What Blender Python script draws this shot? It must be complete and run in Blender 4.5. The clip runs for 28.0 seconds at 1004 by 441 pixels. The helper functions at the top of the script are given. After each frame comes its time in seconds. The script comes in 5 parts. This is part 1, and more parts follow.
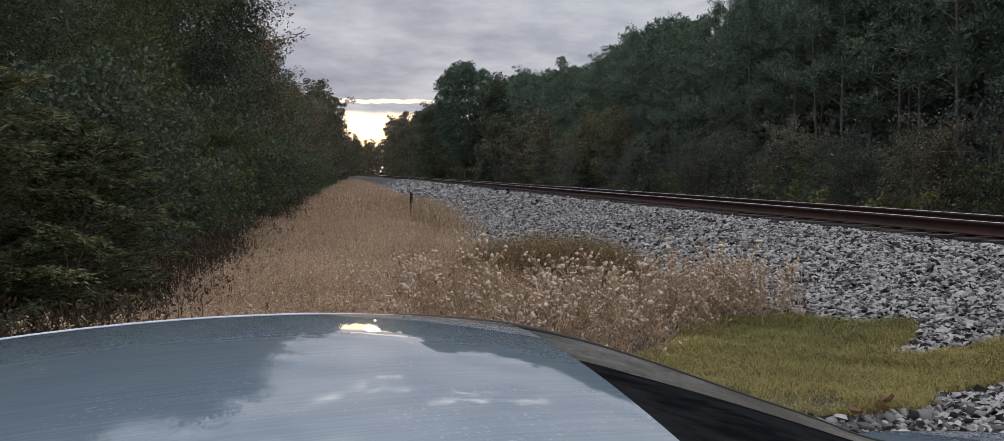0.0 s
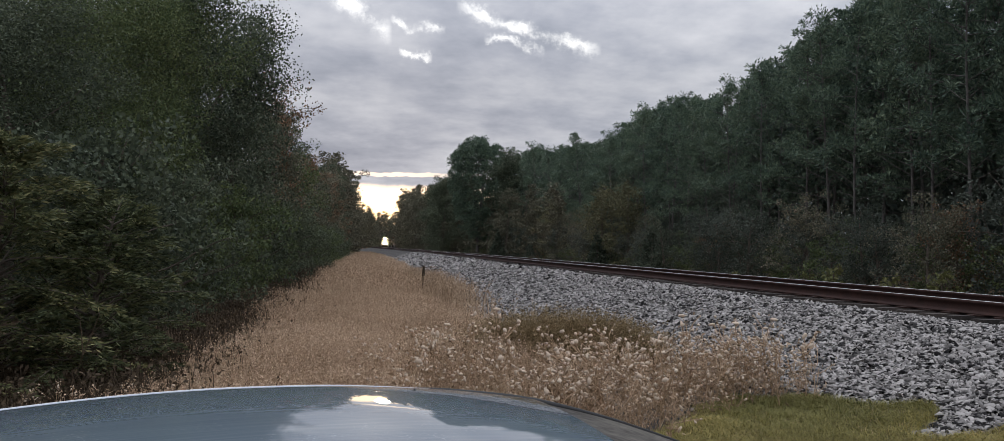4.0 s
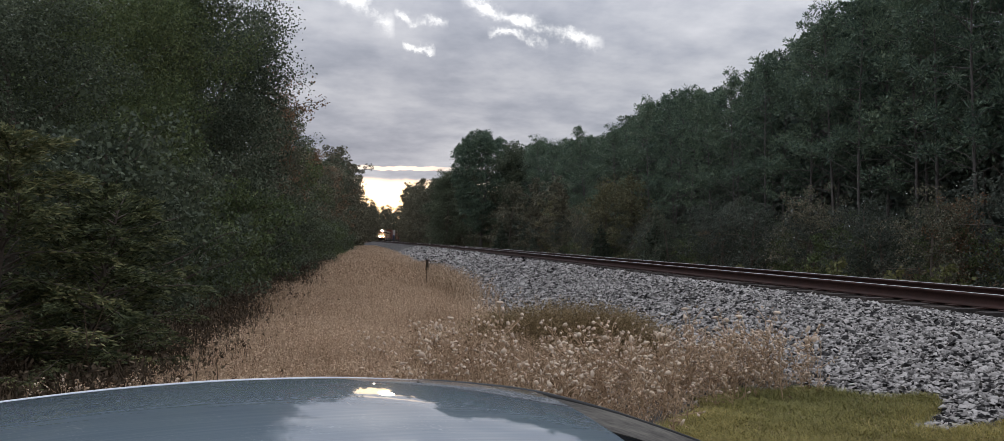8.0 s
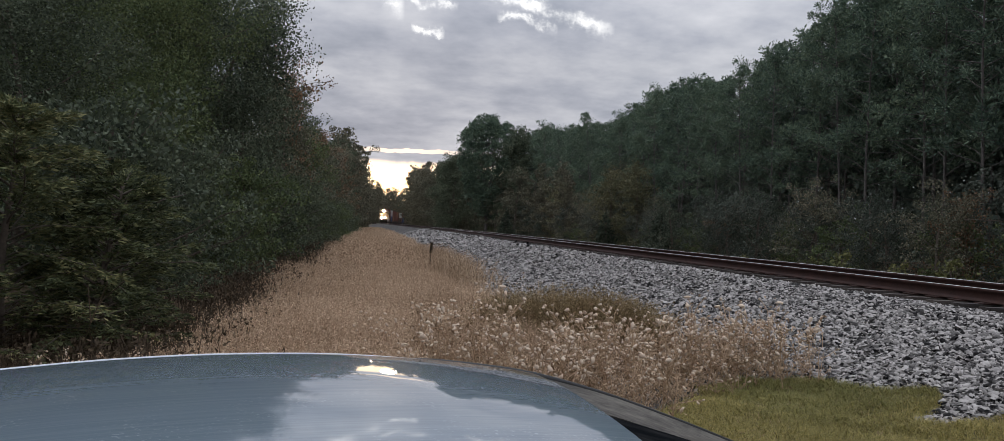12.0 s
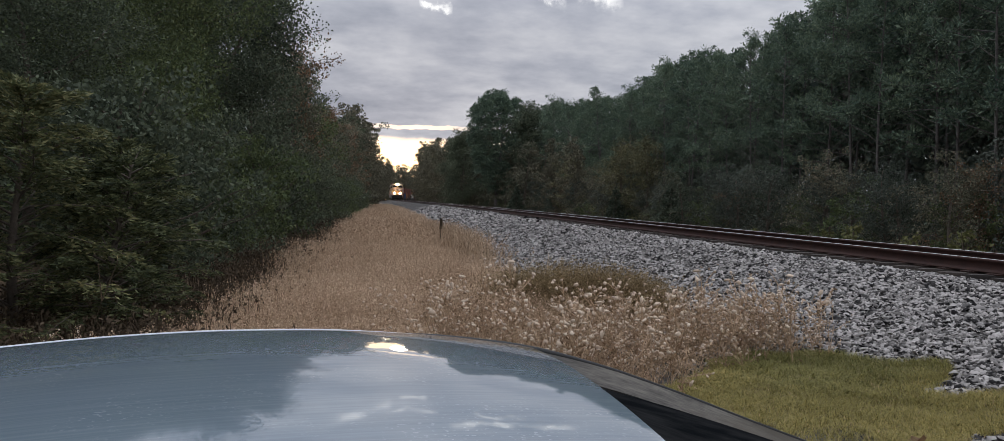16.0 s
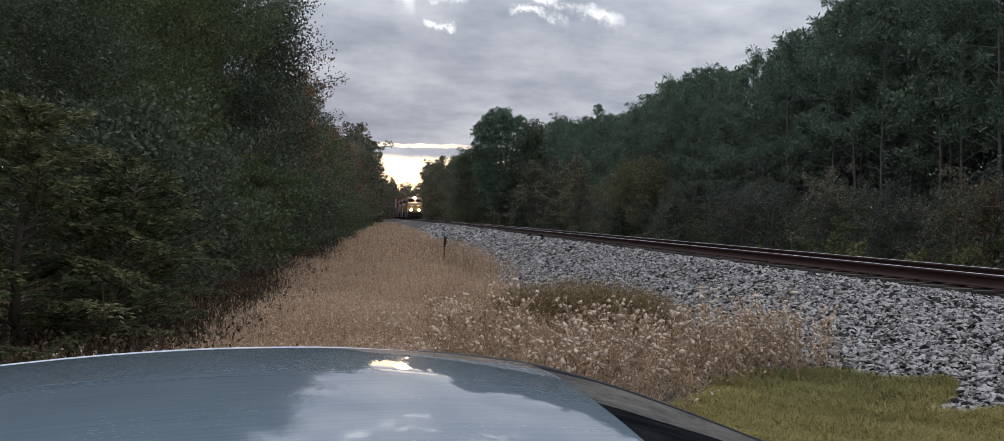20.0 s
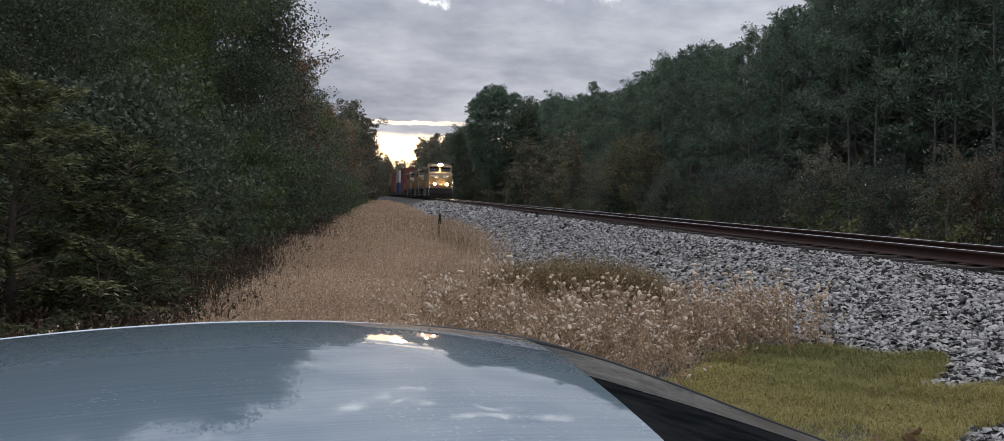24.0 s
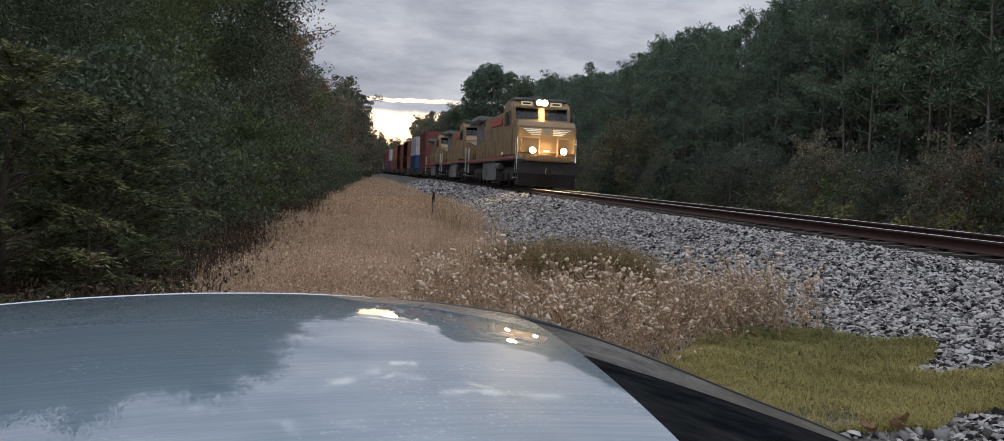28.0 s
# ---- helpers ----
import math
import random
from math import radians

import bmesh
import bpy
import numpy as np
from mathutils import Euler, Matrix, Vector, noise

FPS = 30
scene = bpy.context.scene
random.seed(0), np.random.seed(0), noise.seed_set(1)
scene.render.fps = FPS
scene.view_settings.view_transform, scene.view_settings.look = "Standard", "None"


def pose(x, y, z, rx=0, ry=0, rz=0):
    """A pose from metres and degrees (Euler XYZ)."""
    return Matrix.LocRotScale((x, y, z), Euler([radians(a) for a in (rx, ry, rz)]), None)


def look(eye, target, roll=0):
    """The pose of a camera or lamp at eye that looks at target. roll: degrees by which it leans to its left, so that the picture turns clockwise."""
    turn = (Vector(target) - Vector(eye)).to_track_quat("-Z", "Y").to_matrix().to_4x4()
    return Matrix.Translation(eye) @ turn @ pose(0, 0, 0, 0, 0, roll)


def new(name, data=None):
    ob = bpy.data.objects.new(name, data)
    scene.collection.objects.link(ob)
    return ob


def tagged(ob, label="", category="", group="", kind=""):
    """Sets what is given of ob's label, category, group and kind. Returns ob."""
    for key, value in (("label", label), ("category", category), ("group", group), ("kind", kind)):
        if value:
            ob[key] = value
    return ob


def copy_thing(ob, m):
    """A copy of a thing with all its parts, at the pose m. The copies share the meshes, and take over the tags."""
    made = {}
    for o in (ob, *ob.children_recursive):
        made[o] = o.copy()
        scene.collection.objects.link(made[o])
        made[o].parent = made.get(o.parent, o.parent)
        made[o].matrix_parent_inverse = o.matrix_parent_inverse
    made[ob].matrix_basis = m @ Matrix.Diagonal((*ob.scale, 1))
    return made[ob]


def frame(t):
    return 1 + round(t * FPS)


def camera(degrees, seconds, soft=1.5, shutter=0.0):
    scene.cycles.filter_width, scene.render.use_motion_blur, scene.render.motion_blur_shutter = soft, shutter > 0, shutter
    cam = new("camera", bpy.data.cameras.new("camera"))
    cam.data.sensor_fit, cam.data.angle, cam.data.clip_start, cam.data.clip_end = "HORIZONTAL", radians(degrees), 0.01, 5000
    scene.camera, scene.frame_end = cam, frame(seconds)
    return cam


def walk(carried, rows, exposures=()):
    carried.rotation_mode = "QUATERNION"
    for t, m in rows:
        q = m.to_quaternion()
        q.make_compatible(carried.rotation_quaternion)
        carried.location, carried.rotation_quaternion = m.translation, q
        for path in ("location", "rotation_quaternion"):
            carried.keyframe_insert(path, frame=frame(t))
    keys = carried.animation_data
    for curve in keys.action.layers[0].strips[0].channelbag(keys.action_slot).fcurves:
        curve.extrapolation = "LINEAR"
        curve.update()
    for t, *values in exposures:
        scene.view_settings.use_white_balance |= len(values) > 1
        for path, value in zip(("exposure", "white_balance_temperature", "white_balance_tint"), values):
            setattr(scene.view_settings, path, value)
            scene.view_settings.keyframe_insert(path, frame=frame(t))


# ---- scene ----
cam = camera(58.3, 28.0, soft=0.65)

# seconds, eye (m), yaw to the left of the track's line, pitch up, lean (degrees)
PATH = [
    (0, -0.000, -0.000, 1.600, -10.25, -2.80, 0.40),
    (0.5, -0.004, -0.002, 1.601, -10.15, -2.94, 0.45),
    (1, -0.013, -0.004, 1.601, -10.09, -3.03, 0.45),
    (1.5, -0.006, 0.003, 1.601, -10.00, -3.06, 0.36),
    (2, -0.008, 0.000, 1.601, -9.91, -3.17, 0.41),
    (2.5, -0.016, -0.006, 1.602, -9.83, -3.17, 0.48),
    (3, -0.016, -0.014, 1.602, -9.70, -2.49, 0.61),
    (3.5, -0.028, -0.015, 1.603, -9.60, 0.66, 0.95),
    (4, -0.026, -0.013, 1.601, -9.44, 1.90, 1.19),
    (4.5, -0.020, -0.014, 1.601, -9.35, 2.19, 1.18),
    (6.5, -0.020, -0.013, 1.599, -9.09, 1.85, 1.15),
    (7, -0.019, -0.016, 1.599, -9.14, 1.54, 1.10),
    (7.5, -0.024, -0.024, 1.600, -9.18, 1.48, 1.10),
    (8, -0.019, -0.016, 1.599, -9.21, 1.49, 1.10),
    (8.5, -0.017, -0.012, 1.599, -9.22, 1.48, 1.22),
    (9, -0.017, -0.009, 1.599, -9.36, 1.48, 1.33),
    (9.5, -0.019, -0.014, 1.597, -9.41, 1.49, 1.34),
    (10, -0.015, -0.012, 1.593, -9.32, 1.47, 1.23),
    (10.5, 0.005, -0.006, 1.591, -9.23, 1.14, 1.28),
    (11, -0.004, -0.013, 1.591, -9.14, 0.59, 1.72),
    (11.5, -0.007, -0.012, 1.592, -9.05, 0.52, 2.29),
    (13.5, -0.020, -0.010, 1.591, -8.71, 0.01, 2.41),
    (14, -0.013, -0.009, 1.590, -8.65, -0.37, 2.44),
    (14.5, -0.002, -0.002, 1.590, -8.57, -0.60, 2.41),
    (15, 0.003, -0.001, 1.591, -8.53, -0.78, 2.32),
    (15.5, 0.012, -0.004, 1.591, -8.40, -0.93, 1.92),
    (16, 0.013, 0.006, 1.589, -8.32, -1.06, 1.87),
    (16.5, 0.013, 0.007, 1.588, -8.25, -1.28, 1.72),
    (17, 0.012, 0.000, 1.589, -8.13, -1.36, 1.64),
    (17.5, 0.004, 0.000, 1.590, -8.07, -1.76, 1.72),
    (18, 0.018, 0.013, 1.589, -8.01, -2.09, 1.67),
    (18.5, 0.007, 0.002, 1.590, -7.92, -2.21, 1.66),
    (19, 0.019, 0.010, 1.589, -8.07, -2.16, 1.59),
    (19.5, 0.014, 0.004, 1.589, -8.14, -1.67, 1.61),
    (20, 0.021, 0.008, 1.587, -8.02, 0.07, 1.64),
    (20.5, 0.008, 0.004, 1.587, -7.96, 0.42, 1.72),
    (22.5, 0.028, 0.005, 1.583, -8.28, -0.17, 1.71),
    (23, 0.022, -0.010, 1.585, -8.48, -0.44, 1.67),
    (23.5, 0.022, -0.018, 1.586, -8.46, -0.95, 1.59),
    (24, 0.023, -0.015, 1.585, -8.39, -1.35, 1.62),
    (24.5, 0.021, -0.017, 1.585, -8.40, -1.49, 1.65),
    (25, 0.018, -0.023, 1.585, -8.49, -1.51, 1.72),
    (25.5, 0.018, -0.017, 1.584, -8.67, -1.72, 1.80),
    (26, 0.008, -0.019, 1.584, -8.75, -2.06, 2.19),
    (26.5, -0.003, -0.017, 1.584, -8.72, -2.27, 2.50),
    (27, 0.002, -0.023, 1.584, -8.72, -2.34, 2.55),
    (27.5, 0.014, 0.001, 1.579, -8.81, -2.43, 2.62),
    (28, 0.026, -0.000, 1.578, -8.85, -2.63, 2.70),
]


def held(x, y, z, yaw, pitch, lean):
    return pose(x, y, z, 0, 0, yaw) @ pose(0, 0, 0, 90 + pitch) @ pose(0, 0, 0, 0, 0, lean)


walk(cam, [(t, held(*row)) for t, *row in PATH], exposures=[(0, 0.0, 6500, 10), (16, 0.0, 6500, 10), (19, 0.0, 6330, 9), (28, 0.0, 6330, 9)])

# ---- world and sun: an overcast dusk with a bright gap low over the far end of the track ----
SUN_AZ, SUN_EL = 2.6, 3.4          # degrees right of the track's line, and above the horizon


class Nodes:
    """Short hand for node trees."""

    def __init__(self, tree):
        self.tree = tree
        tree.nodes.clear()

    def add(self, kind, **values):
        node = self.tree.nodes.new(kind)
        if "operation" in values:
            node.operation = values["operation"]
        if "data_type" in values:
            node.data_type = values["data_type"]
        if "blend_type" in values:
            node.blend_type = values["blend_type"]
        if "interpolation_type" in values:
            node.interpolation_type = values["interpolation_type"]
        for key, value in values.items():
            if key.startswith("_"):
                node.inputs[int(key[1:])].default_value = value
        return node

    def link(self, a, b, i=0, o=0):
        self.tree.links.new(a.outputs[o], b.inputs[i])
        return b

    def math(self, op, a, b=0.0, c=0.0):
        node = self.add("ShaderNodeMath", operation=op)
        for i, v in enumerate((a, b, c)):
            if isinstance(v, (int, float)):
                node.inputs[i].default_value = v
            else:
                self.tree.links.new(v, node.inputs[i])
        return node.outputs[0]

    def mix(self, fac, a, b, blend="MIX"):
        node = self.add("ShaderNodeMix", data_type="RGBA", blend_type=blend)
        for i, v in ((0, fac), (6, a), (7, b)):
            if isinstance(v, (int, float)):
                node.inputs[i].default_value = v
            elif isinstance(v, tuple):
                node.inputs[i].default_value = (*v[:3], 1)
            else:
                self.tree.links.new(v, node.inputs[i])
        return node.outputs[2]

    def ramp(self, fac, *stops):
        node = self.add("ShaderNodeValToRGB")
        ramp = node.color_ramp
        while len(ramp.elements) < len(stops):
            ramp.elements.new(0.5)
        for e, (p, c) in zip(ramp.elements, stops):
            e.position, e.color = p, (*c, 1) if isinstance(c, tuple) else (c, c, c, 1)
        self.tree.links.new(fac, node.inputs[0])
        return node.outputs[0]

    def noise(self, vector, scale, detail=4.0, rough=0.55):
        node = self.add("ShaderNodeTexNoise")
        node.inputs["Scale"].default_value, node.inputs["Detail"].default_value = scale, detail
        node.inputs["Roughness"].default_value = rough
        if vector is not None:
            self.tree.links.new(vector, node.inputs["Vector"])
        return node.outputs[0]


def build_world():
    world = bpy.data.worlds.new("dusk_sky")
    world.use_nodes = True
    scene.world = world
    n = Nodes(world.node_tree)
    sky = n.add("ShaderNodeTexSky")
    sky.sky_type, sky.sun_disc = "NISHITA", False
    sky.sun_elevation, sky.sun_rotation = radians(SUN_EL), radians(SUN_AZ)
    sky.air_density, sky.dust_density = 1.2, 2.0
    clear = n.mix(1.0, sky.outputs[0], (0.10, 0.10, 0.10), "MULTIPLY")
    co = n.add("ShaderNodeTexCoord").outputs["Generated"]
    sep = n.add("ShaderNodeSeparateXYZ")
    n.tree.links.new(co, sep.inputs[0])
    x, y, z = sep.outputs
    up = n.math("MAXIMUM", z, 0.0)
    # the cloud layer, laid out on a level sheet over the land
    den = n.math("ADD", up, 0.20)
    sheet = n.add("ShaderNodeCombineXYZ")
    n.tree.links.new(n.math("DIVIDE", x, den), sheet.inputs[0])
    n.tree.links.new(n.math("DIVIDE", y, den), sheet.inputs[1])
    flat = sheet.outputs[0]
    big = n.noise(flat, 1.7, 5, 0.55)
    fine = n.noise(flat, 6.0, 6, 0.6)
    lum = n.math("ADD", n.math("MULTIPLY", big, 0.7), n.math("MULTIPLY", fine, 0.3))
    cloud = n.ramp(lum, (0.34, (0.23, 0.255, 0.31)), (0.46, (0.33, 0.35, 0.405)), (0.56, (0.43, 0.445, 0.49)), (0.66, (0.52, 0.53, 0.57)))
    # torn openings with the bright upper air behind them
    den = n.math("ADD", up, 0.32)
    high = n.add("ShaderNodeCombineXYZ")
    n.tree.links.new(n.math("DIVIDE", x, den), high.inputs[0])
    n.tree.links.new(n.math("DIVIDE", y, den), high.inputs[1])
    tear = n.noise(high.outputs[0], 6.5, 8, 0.62)
    torn = n.ramp(tear, (0.58, 0.0), (0.65, 0.35), (0.74, 0.9))
    aloft = n.add("ShaderNodeMapRange", interpolation_type="SMOOTHSTEP", _1=0.22, _2=0.36, _3=0.0, _4=1.0)
    n.tree.links.new(z, aloft.inputs[0])
    torn = n.math("MULTIPLY", torn, aloft.outputs[0])
    # a few long rents in the layer, ahead and over the line
    bearing = n.math("MULTIPLY", n.math("ARCTAN2", x, y), 57.3)
    height = n.math("MULTIPLY", n.math("ARCSINE", z), 57.3)
    ragged = n.math("SUBTRACT", n.noise(co, 26.0, 8, 0.66), 0.5)
    patchy = n.ramp(n.noise(co, 24.0, 6, 0.62), (0.38, 0.10), (0.58, 1.0))
    for a0, h0, a1, h1, wide in ((6.2, 15.2, 15.6, 12.5, 0.42), (-2.4, 15.8, 2.2, 13.6, 0.70), (2.0, 14.3, 5.6, 13.7, 0.30), (2.6, 12.5, 4.8, 12.0, 0.26), (8.0, 13.6, 12.0, 12.8, 0.26)):
        along = n.math("DIVIDE", n.math("SUBTRACT", bearing, a0), a1 - a0)
        mid = n.math("ADD", h0, n.math("MULTIPLY", along, h1 - h0))
        off = n.math("DIVIDE", n.math("ADD", n.math("SUBTRACT", height, mid), n.math("MULTIPLY", ragged, 2.7)), wide * 0.72)
        core = n.math("POWER", 2.718, n.math("MULTIPLY", n.math("MULTIPLY", off, off), -1.0))
        ends = n.math("SUBTRACT", n.math("MULTIPLY", along, 2.0), 1.0)
        ends = n.math("MAXIMUM", 0.0, n.math("SUBTRACT", 1.0, n.math("POWER", n.math("ABSOLUTE", ends), 4.0)))
        torn = n.math("MAXIMUM", torn, n.math("MULTIPLY", n.math("MULTIPLY", core, ends), patchy))
    cloud = n.mix(torn, cloud, (1.02, 1.02, 1.01))
    # an overcast sky brightens towards the zenith, and in the haze by the horizon
    lift = n.math("ADD", 0.86, n.math("MULTIPLY", n.math("POWER", up, 1.2), ZENITH))
    lift = n.math("ADD", lift, n.math("MULTIPLY", n.math("MAXIMUM", 0.0, n.math("SUBTRACT", 1.0, n.math("MULTIPLY", up, 5.5))), 0.42))
    layer = n.mix(1.0, cloud, (1, 1, 1), "MULTIPLY")
    bright = n.add("ShaderNodeVectorMath", operation="SCALE")
    n.tree.links.new(layer, bright.inputs[0])
    n.tree.links.new(lift, bright.inputs["Scale"])
    # thin band where the layer ends over the horizon and the low sun lights the haze
    az = n.math("ARCTAN2", x, y)
    da = n.math("DIVIDE", n.math("SUBTRACT", az, radians(SUN_AZ)), radians(9.0))
    wob = n.math("MULTIPLY", n.math("SUBTRACT", n.noise(co, 40.0, 5, 0.6), 0.5), 0.008)
    el = n.math("ADD", n.math("ARCSINE", z), wob)
    side = n.math("POWER", 2.718, n.math("MULTIPLY", n.math("MULTIPLY", da, da), -1.0))
    low = n.add("ShaderNodeMapRange", interpolation_type="SMOOTHSTEP", _1=radians(4.10), _2=radians(3.7), _3=0.0, _4=1.0)
    n.tree.links.new(el, low.inputs[0])
    thin = n.math("POWER", 2.718, n.math("MULTIPLY", n.math("MULTIPLY", da, da), -5.0))
    slit = n.math("MULTIPLY", n.math("GREATER_THAN", el, radians(4.52)), n.math("LESS_THAN", el, radians(4.78)))
    gap = n.math("MAXIMUM", low.outputs[0], n.math("MULTIPLY", n.math("MULTIPLY", slit, thin), 0.75))
    gap = n.math("MULTIPLY", gap, side)
    glow = n.ramp(n.math("DIVIDE", n.math("ARCSINE", up), radians(6.0)), (0.0, (2.2, 1.25, 0.55)), (0.45, (2.6, 1.85, 1.1)), (0.9, (1.5, 1.25, 1.05)))
    veil = n.mix(0.99, clear, bright.outputs[0])
    out = n.mix(gap, veil, glow)
    back = n.add("ShaderNodeBackground", _1=1.0)
    n.tree.links.new(out, back.inputs[0])
    n.link(back, n.add("ShaderNodeOutputWorld"))


ZENITH = 3.0
build_world()
sun = new("sun", bpy.data.lights.new("sun", "SUN"))
sun.data.energy, sun.data.angle, sun.data.color = 0.03, radians(1.2), (1.0, 0.80, 0.58)
sun.matrix_world = look((0, 0, 0), (-math.sin(radians(SUN_AZ)) * 1, -math.cos(radians(SUN_AZ)), -math.tan(radians(SUN_EL))))


# ---- materials ----
def surface(name, dark, light, rough=0.6, metal=0.0, scale=6.0, fine=60.0, bump=0.25, dist=0.01, spread=0.18, spec=0.5, coat=0.0, island=0.0, obrand=0.0, stain=None, coords="Object", drawn=None):
    """A weathered surface: two tones mixed by coarse and fine noise, with relief and uneven gloss."""
    m = bpy.data.materials.new(name)
    m.use_nodes = True
    n = Nodes(m.node_tree)
    tc = n.add("ShaderNodeTexCoord").outputs[coords]
    if drawn:
        mp = n.add("ShaderNodeMapping")
        mp.inputs["Scale"].default_value = drawn
        n.tree.links.new(tc, mp.inputs[0])
        tc = mp.outputs[0]
    a, b = n.noise(tc, scale, 5), n.noise(tc, fine, 3)
    t = n.math("ADD", n.math("MULTIPLY", a, 0.6), n.math("MULTIPLY", b, 0.4))
    if island:
        geo = n.add("ShaderNodeNewGeometry")
        t = n.math("ADD", n.math("MULTIPLY", t, 1 - island), n.math("MULTIPLY", geo.outputs["Random Per Island"], island))
    if obrand:
        info = n.add("ShaderNodeObjectInfo")
        t = n.math("ADD", n.math("MULTIPLY", t, 1 - obrand), n.math("MULTIPLY", info.outputs["Random"], obrand))
    col = n.ramp(t, (0.5 - spread, dark), (0.5 + spread, light))
    if stain:
        s = n.ramp(n.noise(tc, scale * 0.35, 6, 0.7), (0.5, 0.0), (0.68, 1.0))
        col = n.mix(s, col, stain)
    p = n.add("ShaderNodeBsdfPrincipled")
    n.tree.links.new(col, p.inputs["Base Color"])
    p.inputs["Metallic"].default_value, p.inputs["Specular IOR Level"].default_value = metal, spec
    p.inputs["Coat Weight"].default_value, p.inputs["Coat Roughness"].default_value = coat, 0.03
    n.tree.links.new(n.math("ADD", rough - 0.1, n.math("MULTIPLY", a, 0.2)), p.inputs["Roughness"])
    if bump:
        bp = n.add("ShaderNodeBump", _0=bump)
        bp.inputs["Distance"].default_value = dist
        n.tree.links.new(t, bp.inputs["Height"])
        n.tree.links.new(bp.outputs[0], p.inputs["Normal"])
    n.link(p, n.add("ShaderNodeOutputMaterial"))
    return m


def leafy(name, *tones, passing=0.25, rough=0.6, spec=0.15):
    """Leaves: each its own tone, with light passing through them."""
    m = bpy.data.materials.new(name)
    m.use_nodes = True
    n = Nodes(m.node_tree)
    geo = n.add("ShaderNodeNewGeometry")
    info = n.add("ShaderNodeObjectInfo")
    tc = n.add("ShaderNodeTexCoord").outputs["Object"]
    patch = n.noise(tc, 0.8, 3)
    t = n.math("ADD", n.math("MULTIPLY", geo.outputs["Random Per Island"], 0.55), n.math("MULTIPLY", patch, 0.6))
    t = n.math("ADD", n.math("SUBTRACT", t, 0.2), n.math("MULTIPLY", info.outputs["Random"], 0.2))
    col = n.ramp(t, *[(0.1 + 0.8 * i / max(1, len(tones) - 1), c) for i, c in enumerate(tones)])
    p = n.add("ShaderNodeBsdfPrincipled")
    n.tree.links.new(col, p.inputs["Base Color"])
    p.inputs["Roughness"].default_value, p.inputs["Specular IOR Level"].default_value = rough, spec
    tr = n.add("ShaderNodeBsdfTranslucent")
    n.tree.links.new(col, tr.inputs[0])
    mx = n.add("ShaderNodeMixShader", _0=passing)
    n.link(p, mx, 1)
    n.link(tr, mx, 2)
    n.link(mx, n.add("ShaderNodeOutputMaterial"))
    return m


def glowing(name, colour, strength):
    m = bpy.data.materials.new(name)
    m.use_nodes = True
    n = Nodes(m.node_tree)
    e = n.add("ShaderNodeEmission", _0=(*colour, 1), _1=strength)
    n.link(e, n.add("ShaderNodeOutputMaterial"))
    return m


def car_paint(name, base, dust):
    """Metallic paint under a clear coat with a film of dust and dried drops."""
    m = bpy.data.materials.new(name)
    m.use_nodes = True
    n = Nodes(m.node_tree)
    tc = n.add("ShaderNodeTexCoord").outputs["Object"]
    film = n.ramp(n.noise(tc, 5.0, 6, 0.65), (0.35, 0.02), (0.75, 0.16))
    specks = n.ramp(n.noise(tc, 210.0, 2, 0.5), (0.60, 0.0), (0.70, 0.75))
    where = n.ramp(n.noise(tc, 7.0, 3, 0.6), (0.44, 0.0), (0.62, 1.0))
    drawn = n.add("ShaderNodeMapping")
    drawn.inputs["Scale"].default_value = (7, 210, 9)
    n.tree.links.new(tc, drawn.inputs[0])
    streak = n.ramp(n.noise(drawn.outputs[0], 1.0, 4, 0.6), (0.38, 0.0), (0.66, 0.24))
    d = n.math("ADD", n.math("ADD", film, streak), n.math("MULTIPLY", specks, where))
    col = n.mix(d, base, dust)
    p = n.add("ShaderNodeBsdfPrincipled")
    n.tree.links.new(col, p.inputs["Base Color"])
    n.tree.links.new(n.math("ADD", 0.42, n.math("MULTIPLY", film, 0.5)), p.inputs["Roughness"])
    p.inputs["Metallic"].default_value = 0.35
    p.inputs["Coat Weight"].default_value, p.inputs["Coat IOR"].default_value = 1.0, 1.6
    n.tree.links.new(n.math("MULTIPLY", film, 0.10), p.inputs["Coat Roughness"])
    bp = n.add("ShaderNodeBump", _0=0.05)
    bp.inputs["Distance"].default_value = 0.0006
    n.tree.links.new(n.math("ADD", n.noise(tc, 45.0, 2), n.math("MULTIPLY", streak, 0.12)), bp.inputs["Height"])
    n.tree.links.new(bp.outputs[0], p.inputs["Coat Normal"])
    n.link(p, n.add("ShaderNodeOutputMaterial"))
    return m


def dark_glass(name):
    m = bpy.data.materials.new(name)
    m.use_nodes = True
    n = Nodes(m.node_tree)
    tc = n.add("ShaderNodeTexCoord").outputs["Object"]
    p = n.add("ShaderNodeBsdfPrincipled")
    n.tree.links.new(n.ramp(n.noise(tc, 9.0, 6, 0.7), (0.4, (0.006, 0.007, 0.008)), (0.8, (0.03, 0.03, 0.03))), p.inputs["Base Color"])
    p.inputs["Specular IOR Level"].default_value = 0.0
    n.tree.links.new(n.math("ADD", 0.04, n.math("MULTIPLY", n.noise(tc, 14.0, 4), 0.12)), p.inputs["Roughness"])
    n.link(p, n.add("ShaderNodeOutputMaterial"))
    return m


